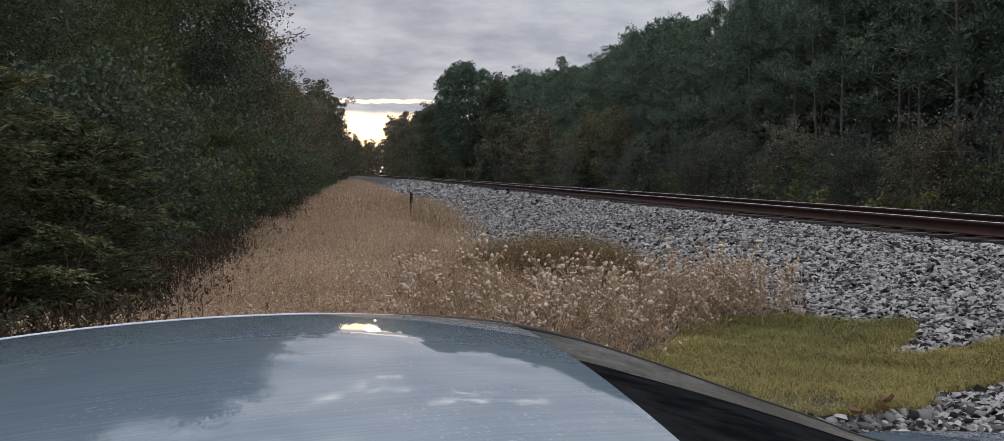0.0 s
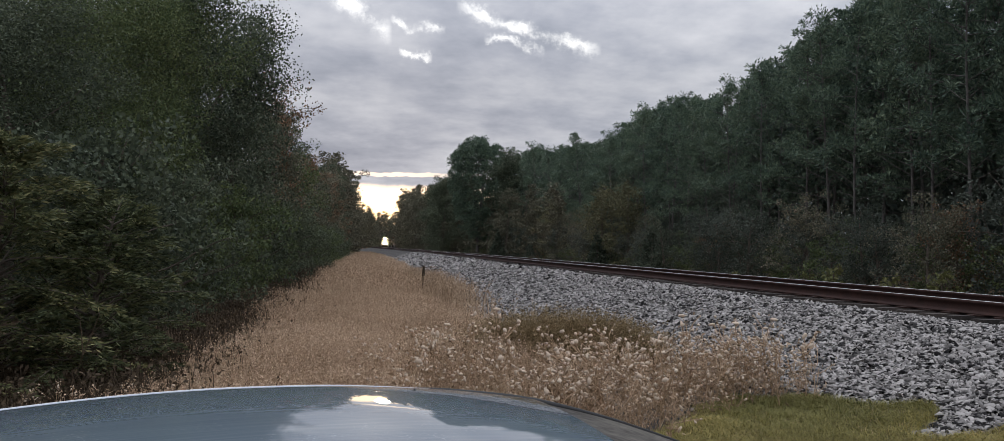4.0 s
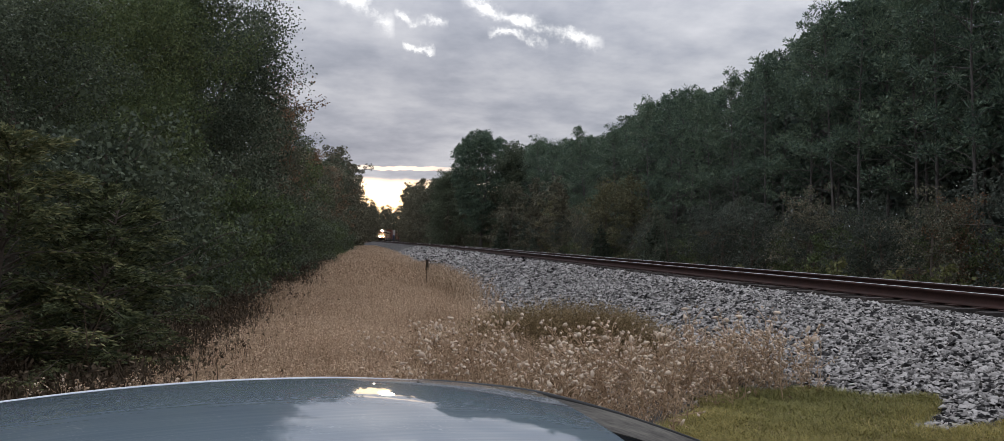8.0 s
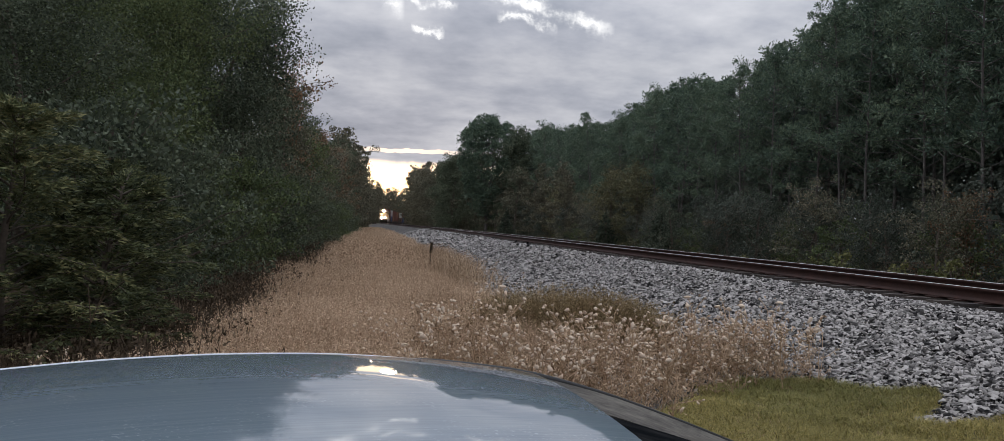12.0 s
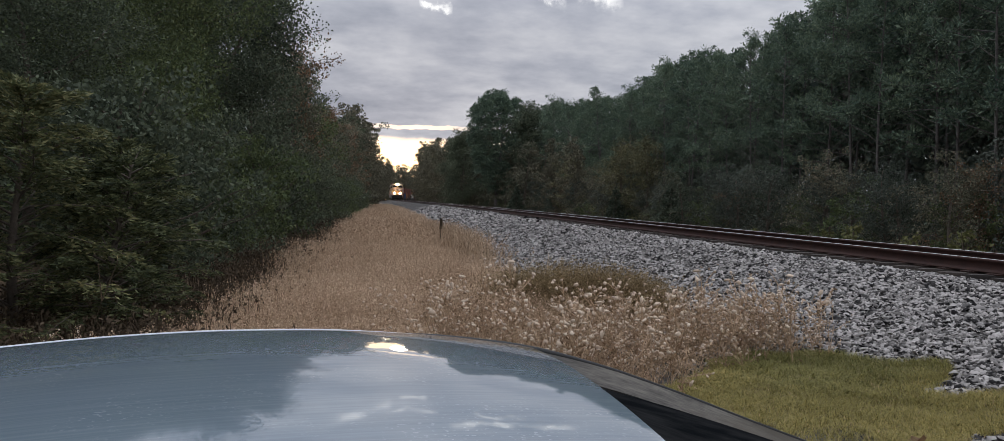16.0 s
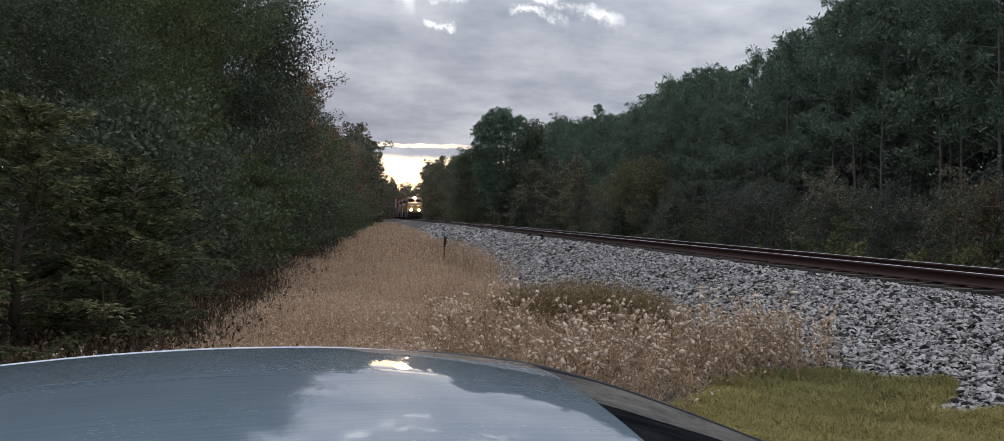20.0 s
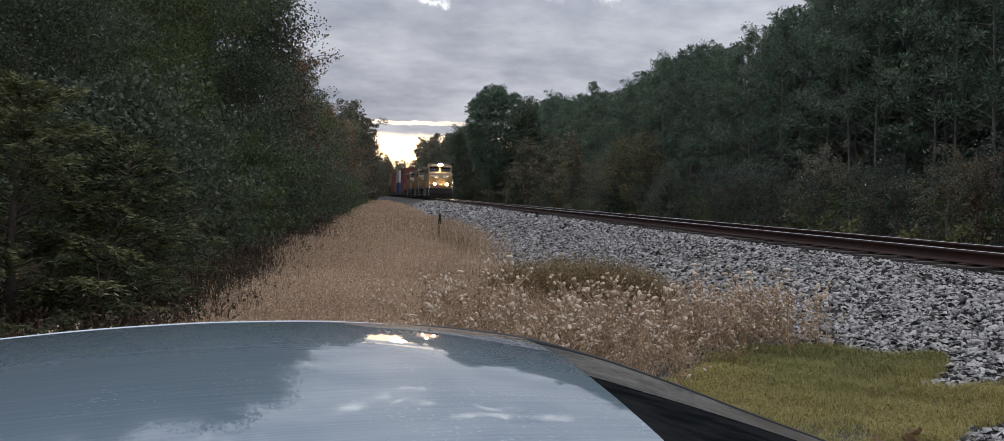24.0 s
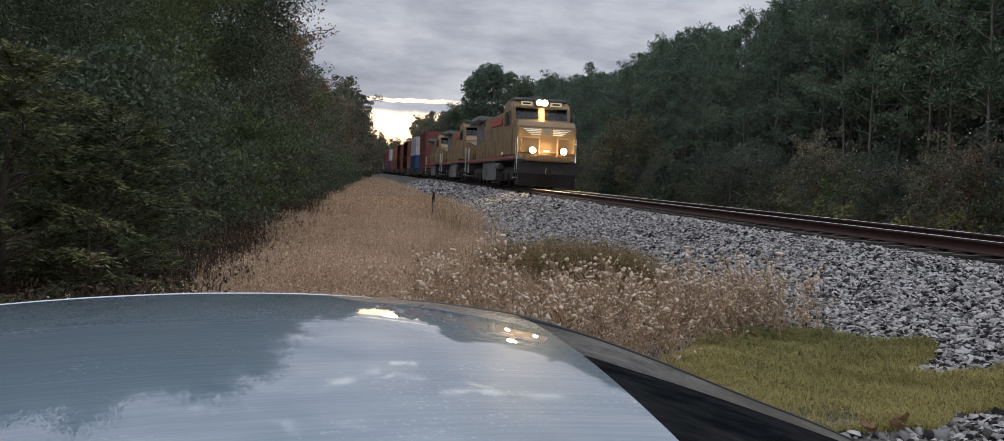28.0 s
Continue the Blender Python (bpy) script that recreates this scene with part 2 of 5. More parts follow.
M = {}
M["thatch"] = surface("dead_grass_thatch", (0.055, 0.04, 0.026), (0.20, 0.145, 0.095), 0.95, scale=1.2, fine=30, bump=0.9, dist=0.05, spec=0.1)
# bed under the stones: the shade of the gaps is put into its dark tones
M["ballast"] = surface("ballast_bed", (0.020, 0.019, 0.018), (0.13, 0.122, 0.115), 0.9, scale=3.0, fine=24, bump=1.0, dist=0.06, spread=0.12, spec=0.2)
M["stone"] = surface("crushed_stone", (0.012, 0.011, 0.011), (0.42, 0.395, 0.372), 0.85, scale=9, fine=70, bump=0.4, island=0.74, spread=0.27, spec=0.2)
M["stone_part"] = surface("crushed_stone_single", (0.012, 0.011, 0.011), (0.42, 0.395, 0.372), 0.85, scale=9, fine=70, bump=0.4, obrand=0.74, spread=0.27, spec=0.2)
M["rust"] = surface("rusty_rail_steel", (0.022, 0.011, 0.009), (0.066, 0.031, 0.024), 0.75, metal=0.1, scale=4, fine=60, bump=0.3, dist=0.003, spec=0.25)
M["shine"] = surface("polished_rail_head", (0.60, 0.59, 0.58), (0.80, 0.78, 0.76), 0.42, metal=1.0, scale=3, fine=80, bump=0.05, dist=0.001)
M["tie"] = surface("creosoted_tie_timber", (0.018, 0.014, 0.012), (0.075, 0.06, 0.05), 0.9, scale=5, fine=40, bump=0.6, dist=0.01, obrand=0.25)
M["bark"] = surface("grey_brown_bark", (0.045, 0.036, 0.028), (0.15, 0.12, 0.095), 0.9, scale=4, fine=25, bump=0.9, dist=0.03)
M["pine_bark"] = surface("pine_bark", (0.055, 0.0498, 0.047), (0.17, 0.154, 0.14), 0.9, scale=4, fine=22, bump=0.9, dist=0.03)
M["leaf_dark"] = leafy("dark_broad_leaves", (0.038, 0.050, 0.034), (0.101, 0.124, 0.079), (0.164, 0.176, 0.111))
M["leaf_mid"] = leafy("green_broad_leaves", (0.037, 0.052, 0.025), (0.095, 0.126, 0.055), (0.166, 0.180, 0.075))
M["leaf_rust"] = leafy("autumn_leaves", (0.070, 0.055, 0.033), (0.170, 0.110, 0.066), (0.316, 0.191, 0.119))
M["leaf_brush"] = leafy("shaded_brush_leaves", (0.025, 0.035, 0.025), (0.065, 0.081, 0.057), (0.150, 0.172, 0.118))
M["leaf_tan"] = leafy("fading_leaves", (0.055, 0.067, 0.046), (0.149, 0.145, 0.099), (0.313, 0.273, 0.202))
M["leaf_olive"] = leafy("yellowing_olive_leaves", (0.062, 0.066, 0.036), (0.150, 0.142, 0.078), (0.29, 0.255, 0.145))
M["leaf_grey"] = leafy("greyish_green_leaves", (0.030, 0.040, 0.032), (0.079, 0.094, 0.074), (0.172, 0.186, 0.150))
M["cedar"] = leafy("cedar_sprays", (0.025, 0.034, 0.018), (0.103, 0.120, 0.056), (0.255, 0.235, 0.108))
M["needles"] = leafy("pine_needles", (0.044, 0.073, 0.057), (0.112, 0.160, 0.112), (0.240, 0.293, 0.190), passing=0.15)
M["straw"] = leafy("dry_straw_stems", (0.255, 0.170, 0.104), (0.52, 0.37, 0.25), (0.79, 0.615, 0.445), passing=0.2, rough=0.8)
M["fluff"] = leafy("pale_seed_fluff", (0.50, 0.40, 0.31), (0.70, 0.58, 0.46), (0.86, 0.75, 0.62), passing=0.3, rough=0.9)
# brown of dead weeds, taken darker to hold the shade under the trees
M["brown_weed"] = leafy("brown_weeds_with_shade", (0.032, 0.023, 0.015), (0.070, 0.051, 0.033), (0.132, 0.097, 0.062), passing=0.15, rough=0.8)
M["far_leaf"] = leafy("far_wood_leaves", (0.039, 0.058, 0.049), (0.095, 0.121, 0.098), (0.193, 0.227, 0.177), passing=0.1)
M["weed_leaf"] = leafy("withered_brown_leaves", (0.175, 0.118, 0.072), (0.40, 0.283, 0.185), (0.68, 0.515, 0.365), passing=0.2, rough=0.8)
M["weed_stem"] = leafy("brown_straw_stems", (0.221, 0.151, 0.092), (0.458, 0.322, 0.211), (0.800, 0.594, 0.401), passing=0.15, rough=0.8)
# fading leaves of far trees, tones raised to carry the distant haze
M["leaf_far"] = leafy("fading_hazed_leaves", (0.054, 0.057, 0.040), (0.122, 0.116, 0.078), (0.249, 0.217, 0.146))
M["leaf_pale"] = leafy("pale_sapling_leaves", (0.08, 0.09, 0.035), (0.15, 0.155, 0.065), (0.24, 0.22, 0.10))
M["fallen"] = surface("fallen_leaf_brown", (0.24, 0.15, 0.085), (0.42, 0.29, 0.18), 0.8, scale=20, bump=0.2)
M["olive"] = leafy("olive_brown_weeds", (0.091, 0.066, 0.034), (0.228, 0.165, 0.088), (0.418, 0.316, 0.176), passing=0.15, rough=0.8)
M["grass"] = leafy("short_green_grass", (0.145, 0.130, 0.043), (0.349, 0.298, 0.103), (0.637, 0.506, 0.216), passing=0.3)
M["deep_grass"] = leafy("deeper_green_grass", (0.088, 0.092, 0.033), (0.231, 0.220, 0.075), (0.425, 0.369, 0.150), passing=0.3)
M["paint"] = car_paint("silver_blue_car_paint", (0.072, 0.126, 0.174), (0.29, 0.34, 0.375))
# near-white matt colour that stands for the sky's highlight on the roof edge
M["trim"] = surface("painted_edge_highlight", (0.62, 0.65, 0.68), (0.76, 0.78, 0.80), 0.35, metal=0.0, scale=8, bump=0.02)
# dusty pillar; the streaky reflection of ballast and weeds is put into its colour
M["pillar"] = surface("dusty_pillar_reflection_paint", (0.035, 0.032, 0.028), (0.17, 0.155, 0.132), 0.6, scale=7, fine=60, bump=0.15, dist=0.002, spread=0.16, stain=(0.07, 0.06, 0.045), spec=0.2, drawn=(0.5, 5, 2))
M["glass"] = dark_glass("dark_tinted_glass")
M["cab_glass"] = surface("tinted_cab_glass", (0.012, 0.014, 0.016), (0.03, 0.033, 0.036), 0.14, scale=2, fine=12, bump=0.0, spec=0.9)
M["rubber"] = surface("black_rubber", (0.008, 0.008, 0.008), (0.02, 0.02, 0.02), 0.6, scale=8, bump=0.1)
M["yellow"] = surface("yellow_locomotive_paint", (0.17, 0.105, 0.045), (0.29, 0.18, 0.075), 0.55, scale=1.5, fine=20, bump=0.05, coat=0.1, stain=(0.14, 0.085, 0.045))
M["engine_grey"] = surface("grey_locomotive_paint", (0.10, 0.10, 0.10), (0.20, 0.20, 0.20), 0.55, scale=1.5, fine=20, bump=0.05, stain=(0.05, 0.045, 0.04))
M["red_stripe"] = surface("red_stripe_paint", (0.30, 0.03, 0.02), (0.45, 0.05, 0.03), 0.5, scale=2, bump=0.0)
M["white_paint"] = surface("white_paint", (0.5, 0.5, 0.5), (0.75, 0.75, 0.74), 0.5, scale=2, bump=0.0)
M["black_steel"] = surface("grimy_black_steel", (0.012, 0.011, 0.010), (0.05, 0.042, 0.036), 0.7, metal=0.3, scale=3, fine=30, bump=0.2)
M["cont_red"] = surface("rust_red_container_paint", (0.13, 0.036, 0.026), (0.22, 0.066, 0.048), 0.6, scale=1.2, fine=15, bump=0.05, stain=(0.12, 0.05, 0.03))
M["cont_white"] = surface("white_container_paint", (0.42, 0.42, 0.42), (0.62, 0.62, 0.60), 0.6, scale=1.2, fine=15, bump=0.05, stain=(0.28, 0.26, 0.23))
M["cont_blue"] = surface("blue_container_paint", (0.02, 0.05, 0.15), (0.05, 0.10, 0.26), 0.6, scale=1.2, fine=15, bump=0.05, stain=(0.04, 0.05, 0.07))
M["cont_orange"] = surface("orange_container_paint", (0.19, 0.08, 0.04), (0.28, 0.13, 0.07), 0.6, scale=1.2, fine=15, bump=0.05, stain=(0.18, 0.08, 0.04))
M["lamp"] = glowing("lit_headlamp", (1.0, 0.74, 0.40), 1500.0)
M["lamp_small"] = glowing("lit_marker_lamp", (1.0, 0.85, 0.6), 0.5)


# ---- mesh helpers ----
def part(name, bm, material, parent=None, label="", smooth=False):
    """Link a bmesh as one mesh object under a thing or a part."""
    me = bpy.data.meshes.new(name)
    if smooth:
        bm.normal_update()
        for fc in bm.faces:
            fc.smooth = True
        for e in bm.edges:
            e.smooth = e.is_manifold and e.calc_face_angle(0.0) < 0.9
    bm.to_mesh(me)
    bm.free()
    me.materials.append(M[material])
    ob = new(name, me)
    ob.parent = parent
    return tagged(ob, label)


def sheet_mesh(name, verts, faces, material, parent=None, smooth=False):
    """One mesh object from arrays of places and of equal-sided faces."""
    verts, faces = np.asarray(verts, np.float32), np.asarray(faces, np.int32)
    me = bpy.data.meshes.new(name)
    k = faces.shape[1]
    me.vertices.add(len(verts))
    me.vertices.foreach_set("co", verts.ravel())
    me.loops.add(faces.size)
    me.loops.foreach_set("vertex_index", faces.ravel())
    me.polygons.add(len(faces))
    me.polygons.foreach_set("loop_start", np.arange(0, faces.size, k, dtype=np.int32))
    if smooth:
        me.polygons.foreach_set("use_smooth", np.ones(len(faces), bool))
    me.update(calc_edges=True)
    me.validate()
    me.materials.append(M[material])
    ob = new(name, me)
    ob.parent = parent
    return ob


def box(bm, x0, x1, y0, y1, z0, z1, bevel=0.0):
    r = bmesh.ops.create_cube(bm, size=1)
    bmesh.ops.transform(bm, matrix=Matrix.Translation(((x0 + x1) / 2, (y0 + y1) / 2, (z0 + z1) / 2)) @ Matrix.Diagonal((x1 - x0, y1 - y0, z1 - z0, 1)), verts=r["verts"])
    if bevel:
        edges = list({e for v in r["verts"] for e in v.link_edges})
        bmesh.ops.bevel(bm, geom=edges, offset=bevel, segments=2, affect="EDGES")
    return bm


def boxed(*dims, bevel=0.0):
    return box(bmesh.new(), *dims, bevel=bevel)


def rod(bm, a, b, r0, r1=None, sides=8):
    """A tapered round bar from a to b."""
    a, b = Vector(a), Vector(b)
    m = Matrix.Translation((a + b) / 2) @ (b - a).to_track_quat("Z", "Y").to_matrix().to_4x4()
    bmesh.ops.create_cone(bm, cap_ends=True, segments=sides, radius1=r0, radius2=r0 if r1 is None else r1, depth=(b - a).length, matrix=m)
    return bm


def prism(bm, outline, x0, x1):
    """A solid with the given (y, z) outline between two x."""
    a = [bm.verts.new((x0, y, z)) for y, z in outline]
    b = [bm.verts.new((x1, y, z)) for y, z in outline]
    bm.faces.new(a)
    bm.faces.new(b[::-1])
    for i in range(len(a)):
        j = (i + 1) % len(a)
        bm.faces.new((a[i], b[i], b[j], a[j]))
    bmesh.ops.recalc_face_normals(bm, faces=bm.faces)
    return bm


def thing(name, label, category, group=""):
    return tagged(new(name), label, category, group)


# ---- the plan ----
TRACK_X, RAIL_Z, GAUGE = 9.055, 1.045, 1.435


def smooth_step(a, b, v):
    u = np.clip((np.asarray(v, float) - a) / (b - a), 0, 1)
    return u * u * (3 - 2 * u)


def track_x(y):
    """The track's centre line: straight past the car, then a slow bend to one side and back to the other."""
    y = np.asarray(y, float)
    return TRACK_X - 1.6 * smooth_step(120, 250, y) + 2.4e-4 * np.maximum(0, y - 275) ** 2


def rise(y):
    """The slow grade by which the line and the land climb into the distance."""
    return 1.3 * (1 - np.exp(-np.maximum(0, np.asarray(y, float) - 8) / 320))


LINE_Y = np.linspace(-150, 1300, 2901)
LINE_X = track_x(LINE_Y)
LINE_S = np.concatenate([[0], np.cumsum(np.hypot(np.diff(LINE_X), np.diff(LINE_Y)))])
LINE_S -= np.interp(0, LINE_Y, LINE_S)


def on_track(s, z=RAIL_Z):
    """The pose, facing the camera's end, of a point s metres along the track."""
    y = float(np.interp(s, LINE_S, LINE_Y))
    x = float(track_x(y))
    slope = float(track_x(y + 0.5) - track_x(y - 0.5))
    return pose(x, y, z + float(rise(y)), 0, 0, -math.degrees(math.atan(slope)))


RNG = np.random.default_rng(7)


def leaf_quads(centres, along, across, length, width):
    """Diamond leaves: base, side, tip, side."""
    n = len(centres)
    v = np.empty((n, 4, 3))
    ln, wd = np.reshape(length, (-1, 1)), np.reshape(width, (-1, 1))
    v[:, 0] = centres - along * ln / 2
    v[:, 1] = centres + across * wd / 2 - along * ln * 0.05
    v[:, 2] = centres + along * ln / 2
    v[:, 3] = centres - across * wd / 2 - along * ln * 0.05
    return v.reshape(-1, 3), np.arange(4 * n).reshape(-1, 4)


def units(n, rng=RNG):
    v = rng.normal(size=(n, 3))
    return v / np.linalg.norm(v, axis=1, keepdims=True)


def square_to(a, rng=RNG):
    b = np.cross(a, units(len(a), rng))
    return b / np.maximum(np.linalg.norm(b, axis=1, keepdims=True), 1e-6)


# ---- ground, ballast bed, track ----
def ground_z(x, y):
    """Level by the car, a low bank under the left trees, a shallow ditch beyond the track."""
    x, y = np.asarray(x, float), np.asarray(y, float)
    off = x - track_x(np.clip(y, -150, 1300))
    z = 0.35 * (1 - smooth_step(-18.0, -11.0, off))
    z = z - 0.25 * smooth_step(4.0, 6.5, off) + 0.55 * smooth_step(8.0, 16.0, off)
    return z + rise(y) + 0.035 * np.sin(x * 1.7 + 0.6 * y) * np.cos(y * 0.9 - 0.4 * x) * (1 - smooth_step(60, 120, np.abs(y)))


def build_ground():
    xs = np.concatenate([[-2500, -900, -300, -120, -60, -35], np.arange(-24, 40, 0.8), [44, 55, 75, 120, 220, 400, 900, 2500]])
    ys = np.concatenate([[-900, -300, -100, -50, -25], np.arange(-12, 60, 0.9), np.arange(60, 330, 6.0), np.arange(330, 1300, 20.0), [1500, 2200, 4000]])
    gx, gy = np.meshgrid(xs, ys)
    follow = track_x(np.clip(gy, -150, 1300)) - TRACK_X
    gx = gx + follow
    gz = ground_z(gx, gy)
    nx, ny = len(xs), len(ys)
    i = np.arange(nx * ny).reshape(ny, nx)
    f = np.stack([i[:-1, :-1], i[:-1, 1:], i[1:, 1:], i[1:, :-1]], -1).reshape(-1, 4)
    ob = sheet_mesh("ground", np.stack([gx, gy, gz], -1).reshape(-1, 3), f, "thatch", smooth=True)
    tagged(ob, "bare brown earth under dead grass and leaf litter", "ground", kind="structure")


BED = [(-6.75, -0.12), (-6.4, 0.01), (-5.6, 0.06), (-4.75, 0.09), (-4.1, 0.20), (-2.05, 0.76), (-1.8, 0.785), (1.8, 0.785), (2.05, 0.76), (4.4, 0.05), (5.0, -0.45)]


def bed_z(off):
    return np.interp(off, [p[0] for p in BED], [p[1] for p in BED])


def along_line(name, profile, y0, y1, step, material, lift=0.0, closed=False, smooth=False, parent=None):
    """A profile of (offset, height) drawn along the track's line."""
    ys = np.concatenate([np.arange(y0, min(y1, 330), step), np.arange(330, y1, step * 2), [y1]]) if y1 > 330 else np.append(np.arange(y0, y1, step), y1)
    cx = track_x(ys)
    sl = track_x(ys + 0.5) - track_x(ys - 0.5)
    ln = np.hypot(1, sl)
    verts = np.stack([np.stack([cx + o / ln, ys - o * sl / ln, z + lift + rise(ys)], -1) for o, z in profile], 1)
    k, n = len(profile), len(ys)
    i = np.arange(n * k).reshape(n, k)
    cols = [(j, (j + 1) % k) for j in range(k if closed else k - 1)]
    f = np.concatenate([np.stack([i[:-1, a], i[:-1, b], i[1:, b], i[1:, a]], -1) for a, b in cols])
    return sheet_mesh(name, verts.reshape(-1, 3), f, material, parent, smooth)


def rail_profile(o):
    """A flat-bottomed rail, 0.18 m high."""
    h = [(-0.075, 0), (0.075, 0), (0.075, 0.012), (0.02, 0.03), (0.009, 0.05), (0.009, 0.128), (0.036, 0.142), (0.036, 0.172), (0.027, 0.1795), (-0.027, 0.1795),
         (-0.036, 0.172), (-0.036, 0.142), (-0.009, 0.128), (-0.009, 0.05), (-0.02, 0.03), (-0.075, 0.012)]
    return [(o + a, RAIL_Z - 0.18 + b) for a, b in h]


def stones_mesh(name, xyz, size, rng, parent, material="stone", coarse=False):
    """Broken stones: jittered blocky slabs that lie mostly flat; plain wedges where they are far off."""
    n = len(xyz)
    cube = np.array([(-1, -1, -1), (1, -1, -1), (1, 1, -1), (-1, 1, -1), (-1, -1, 1), (1, -1, 1), (1, 1, 1), (-1, 1, 1)]) * 0.5
    v = cube[None] + rng.normal(0, 0.17, (n, 8, 3))
    v[:, 4:, :2] *= rng.uniform(0.35, 0.95, (n, 1, 1))
    if coarse:
        v = np.array([(-0.55, -0.45, -0.5), (0.6, -0.4, -0.5), (0.0, 0.6, -0.5), (0, 0, 0.6)])[None] + rng.normal(0, 0.2, (n, 4, 3))
    v = v * rng.uniform((1.0, 0.7, 0.32), (2.5, 1.6, 0.80), (n, 3))[:, None]
    up = np.array((0, 0, 1.0)) + rng.normal(0, 0.36, (n, 3))
    up /= np.linalg.norm(up, axis=1, keepdims=True)
    a = square_to(up, rng)
    rot = np.stack([a, np.cross(up, a), up], 1)
    v = np.einsum("nij,njk->nik", v, rot) * np.reshape(size, (-1, 1, 1)) + xyz[:, None]
    q = np.array([(4, 5, 6, 7), (0, 1, 5, 4), (1, 2, 6, 5), (2, 3, 7, 6), (3, 0, 4, 7)])
    f = (q[None] + 8 * np.arange(n)[:, None, None]).reshape(-1, 4)
    if coarse:
        f = (np.array([(0, 1, 3), (1, 2, 3), (2, 0, 3)])[None] + 4 * np.arange(n)[:, None, None]).reshape(-1, 3)
    return sheet_mesh(name, v.reshape(-1, 3), f, material, parent)


def build_track():
    bed = along_line("ballast_bed", BED, -60, 1250, 1.0, "ballast", smooth=False)
    tagged(bed, "sloping railway bed of grey crushed stone", "ballast", kind="structure")
    for nm, o in (("rail_near", -GAUGE / 2 - 0.036), ("rail_far", GAUGE / 2 + 0.036)):
        r = along_line(nm, rail_profile(o), -60, 1250, 1.5, "rust", closed=True)
        tagged(r, "rusty brown steel rail with a polished running surface", "rail", kind="structure")
        h = along_line("running_surface", [(o - 0.03, RAIL_Z), (o - 0.026, RAIL_Z + 0.0025), (o + 0.026, RAIL_Z + 0.0025), (o + 0.03, RAIL_Z)], -60, 1250, 1.5, "shine", parent=r, smooth=True)
        tagged(h, "polished bright rail head")
    return bed


def build_ties(bed):
    bm = boxed(-1.3, 1.3, -0.115, 0.115, -0.18, 0, bevel=0.012)
    tie = part("tie", bm, "tie", bed)
    me = tie.data
    bpy.data.objects.remove(tie)
    plate = part("tie_plate", boxed(-0.19, 0.19, -0.1, 0.1, 0.0, 0.016, bevel=0.004), "rust", bed)
    pm = plate.data
    bpy.data.objects.remove(plate)
    rng = np.random.default_rng(3)
    for k in range(290):
        y = -12 + 0.53 * k
        ob = new("tie", me)
        ob.parent = bed
        ob.matrix_basis = pose(float(track_x(y)) + rng.normal(0, 0.02), y, RAIL_Z - 0.198 + float(rise(y)) + rng.normal(0, 0.004), 0, 0, rng.normal(0, 0.6))
        if y < 60:
            for o in (-0.753, 0.753):
                p = new("tie_plate", pm)
                p.parent = bed
                p.matrix_basis = pose(float(track_x(y)) + o, y, RAIL_Z - 0.197 + float(rise(y)))
    ys = -12 + 0.53 * np.arange(290, 1300)
    c = np.stack([track_x(ys), ys, RAIL_Z - 0.26 + rise(ys)], -1)
    cube = np.array([(-1, -1, -1), (1, -1, -1), (1, 1, -1), (-1, 1, -1), (-1, -1, 1), (1, -1, 1), (1, 1, 1), (-1, 1, 1)]) * (1.3, 0.115, 0.06)
    q = np.array([(4, 5, 6, 7), (0, 1, 5, 4), (1, 2, 6, 5), (2, 3, 7, 6), (3, 0, 4, 7)])
    far = sheet_mesh("far_ties", (c[:, None] + cube[None]).reshape(-1, 3), (q[None] + 8 * np.arange(len(ys))[:, None, None]).reshape(-1, 4), "tie", bed)
    tagged(far, kind="stuff")


def lawn_lobes(u, v):
    """Below one inside the patch of green grass."""
    spots = ((4.05, 7.75, 0.92, 1.25), (3.75, 6.5, 0.95, 1.10), (4.72, 7.45, 0.50, 0.42), (3.1, 7.0, 0.66, 0.95), (4.75, 6.1, 0.95, 0.50), (3.45, 5.75, 0.62, 0.50))
    return np.min([((u - a) / c) ** 2 + ((v - b) / d) ** 2 for a, b, c, d in spots], axis=0) + 0.16 * np.sin(7 * u + 3 * v) * np.cos(5 * v - 2 * u)


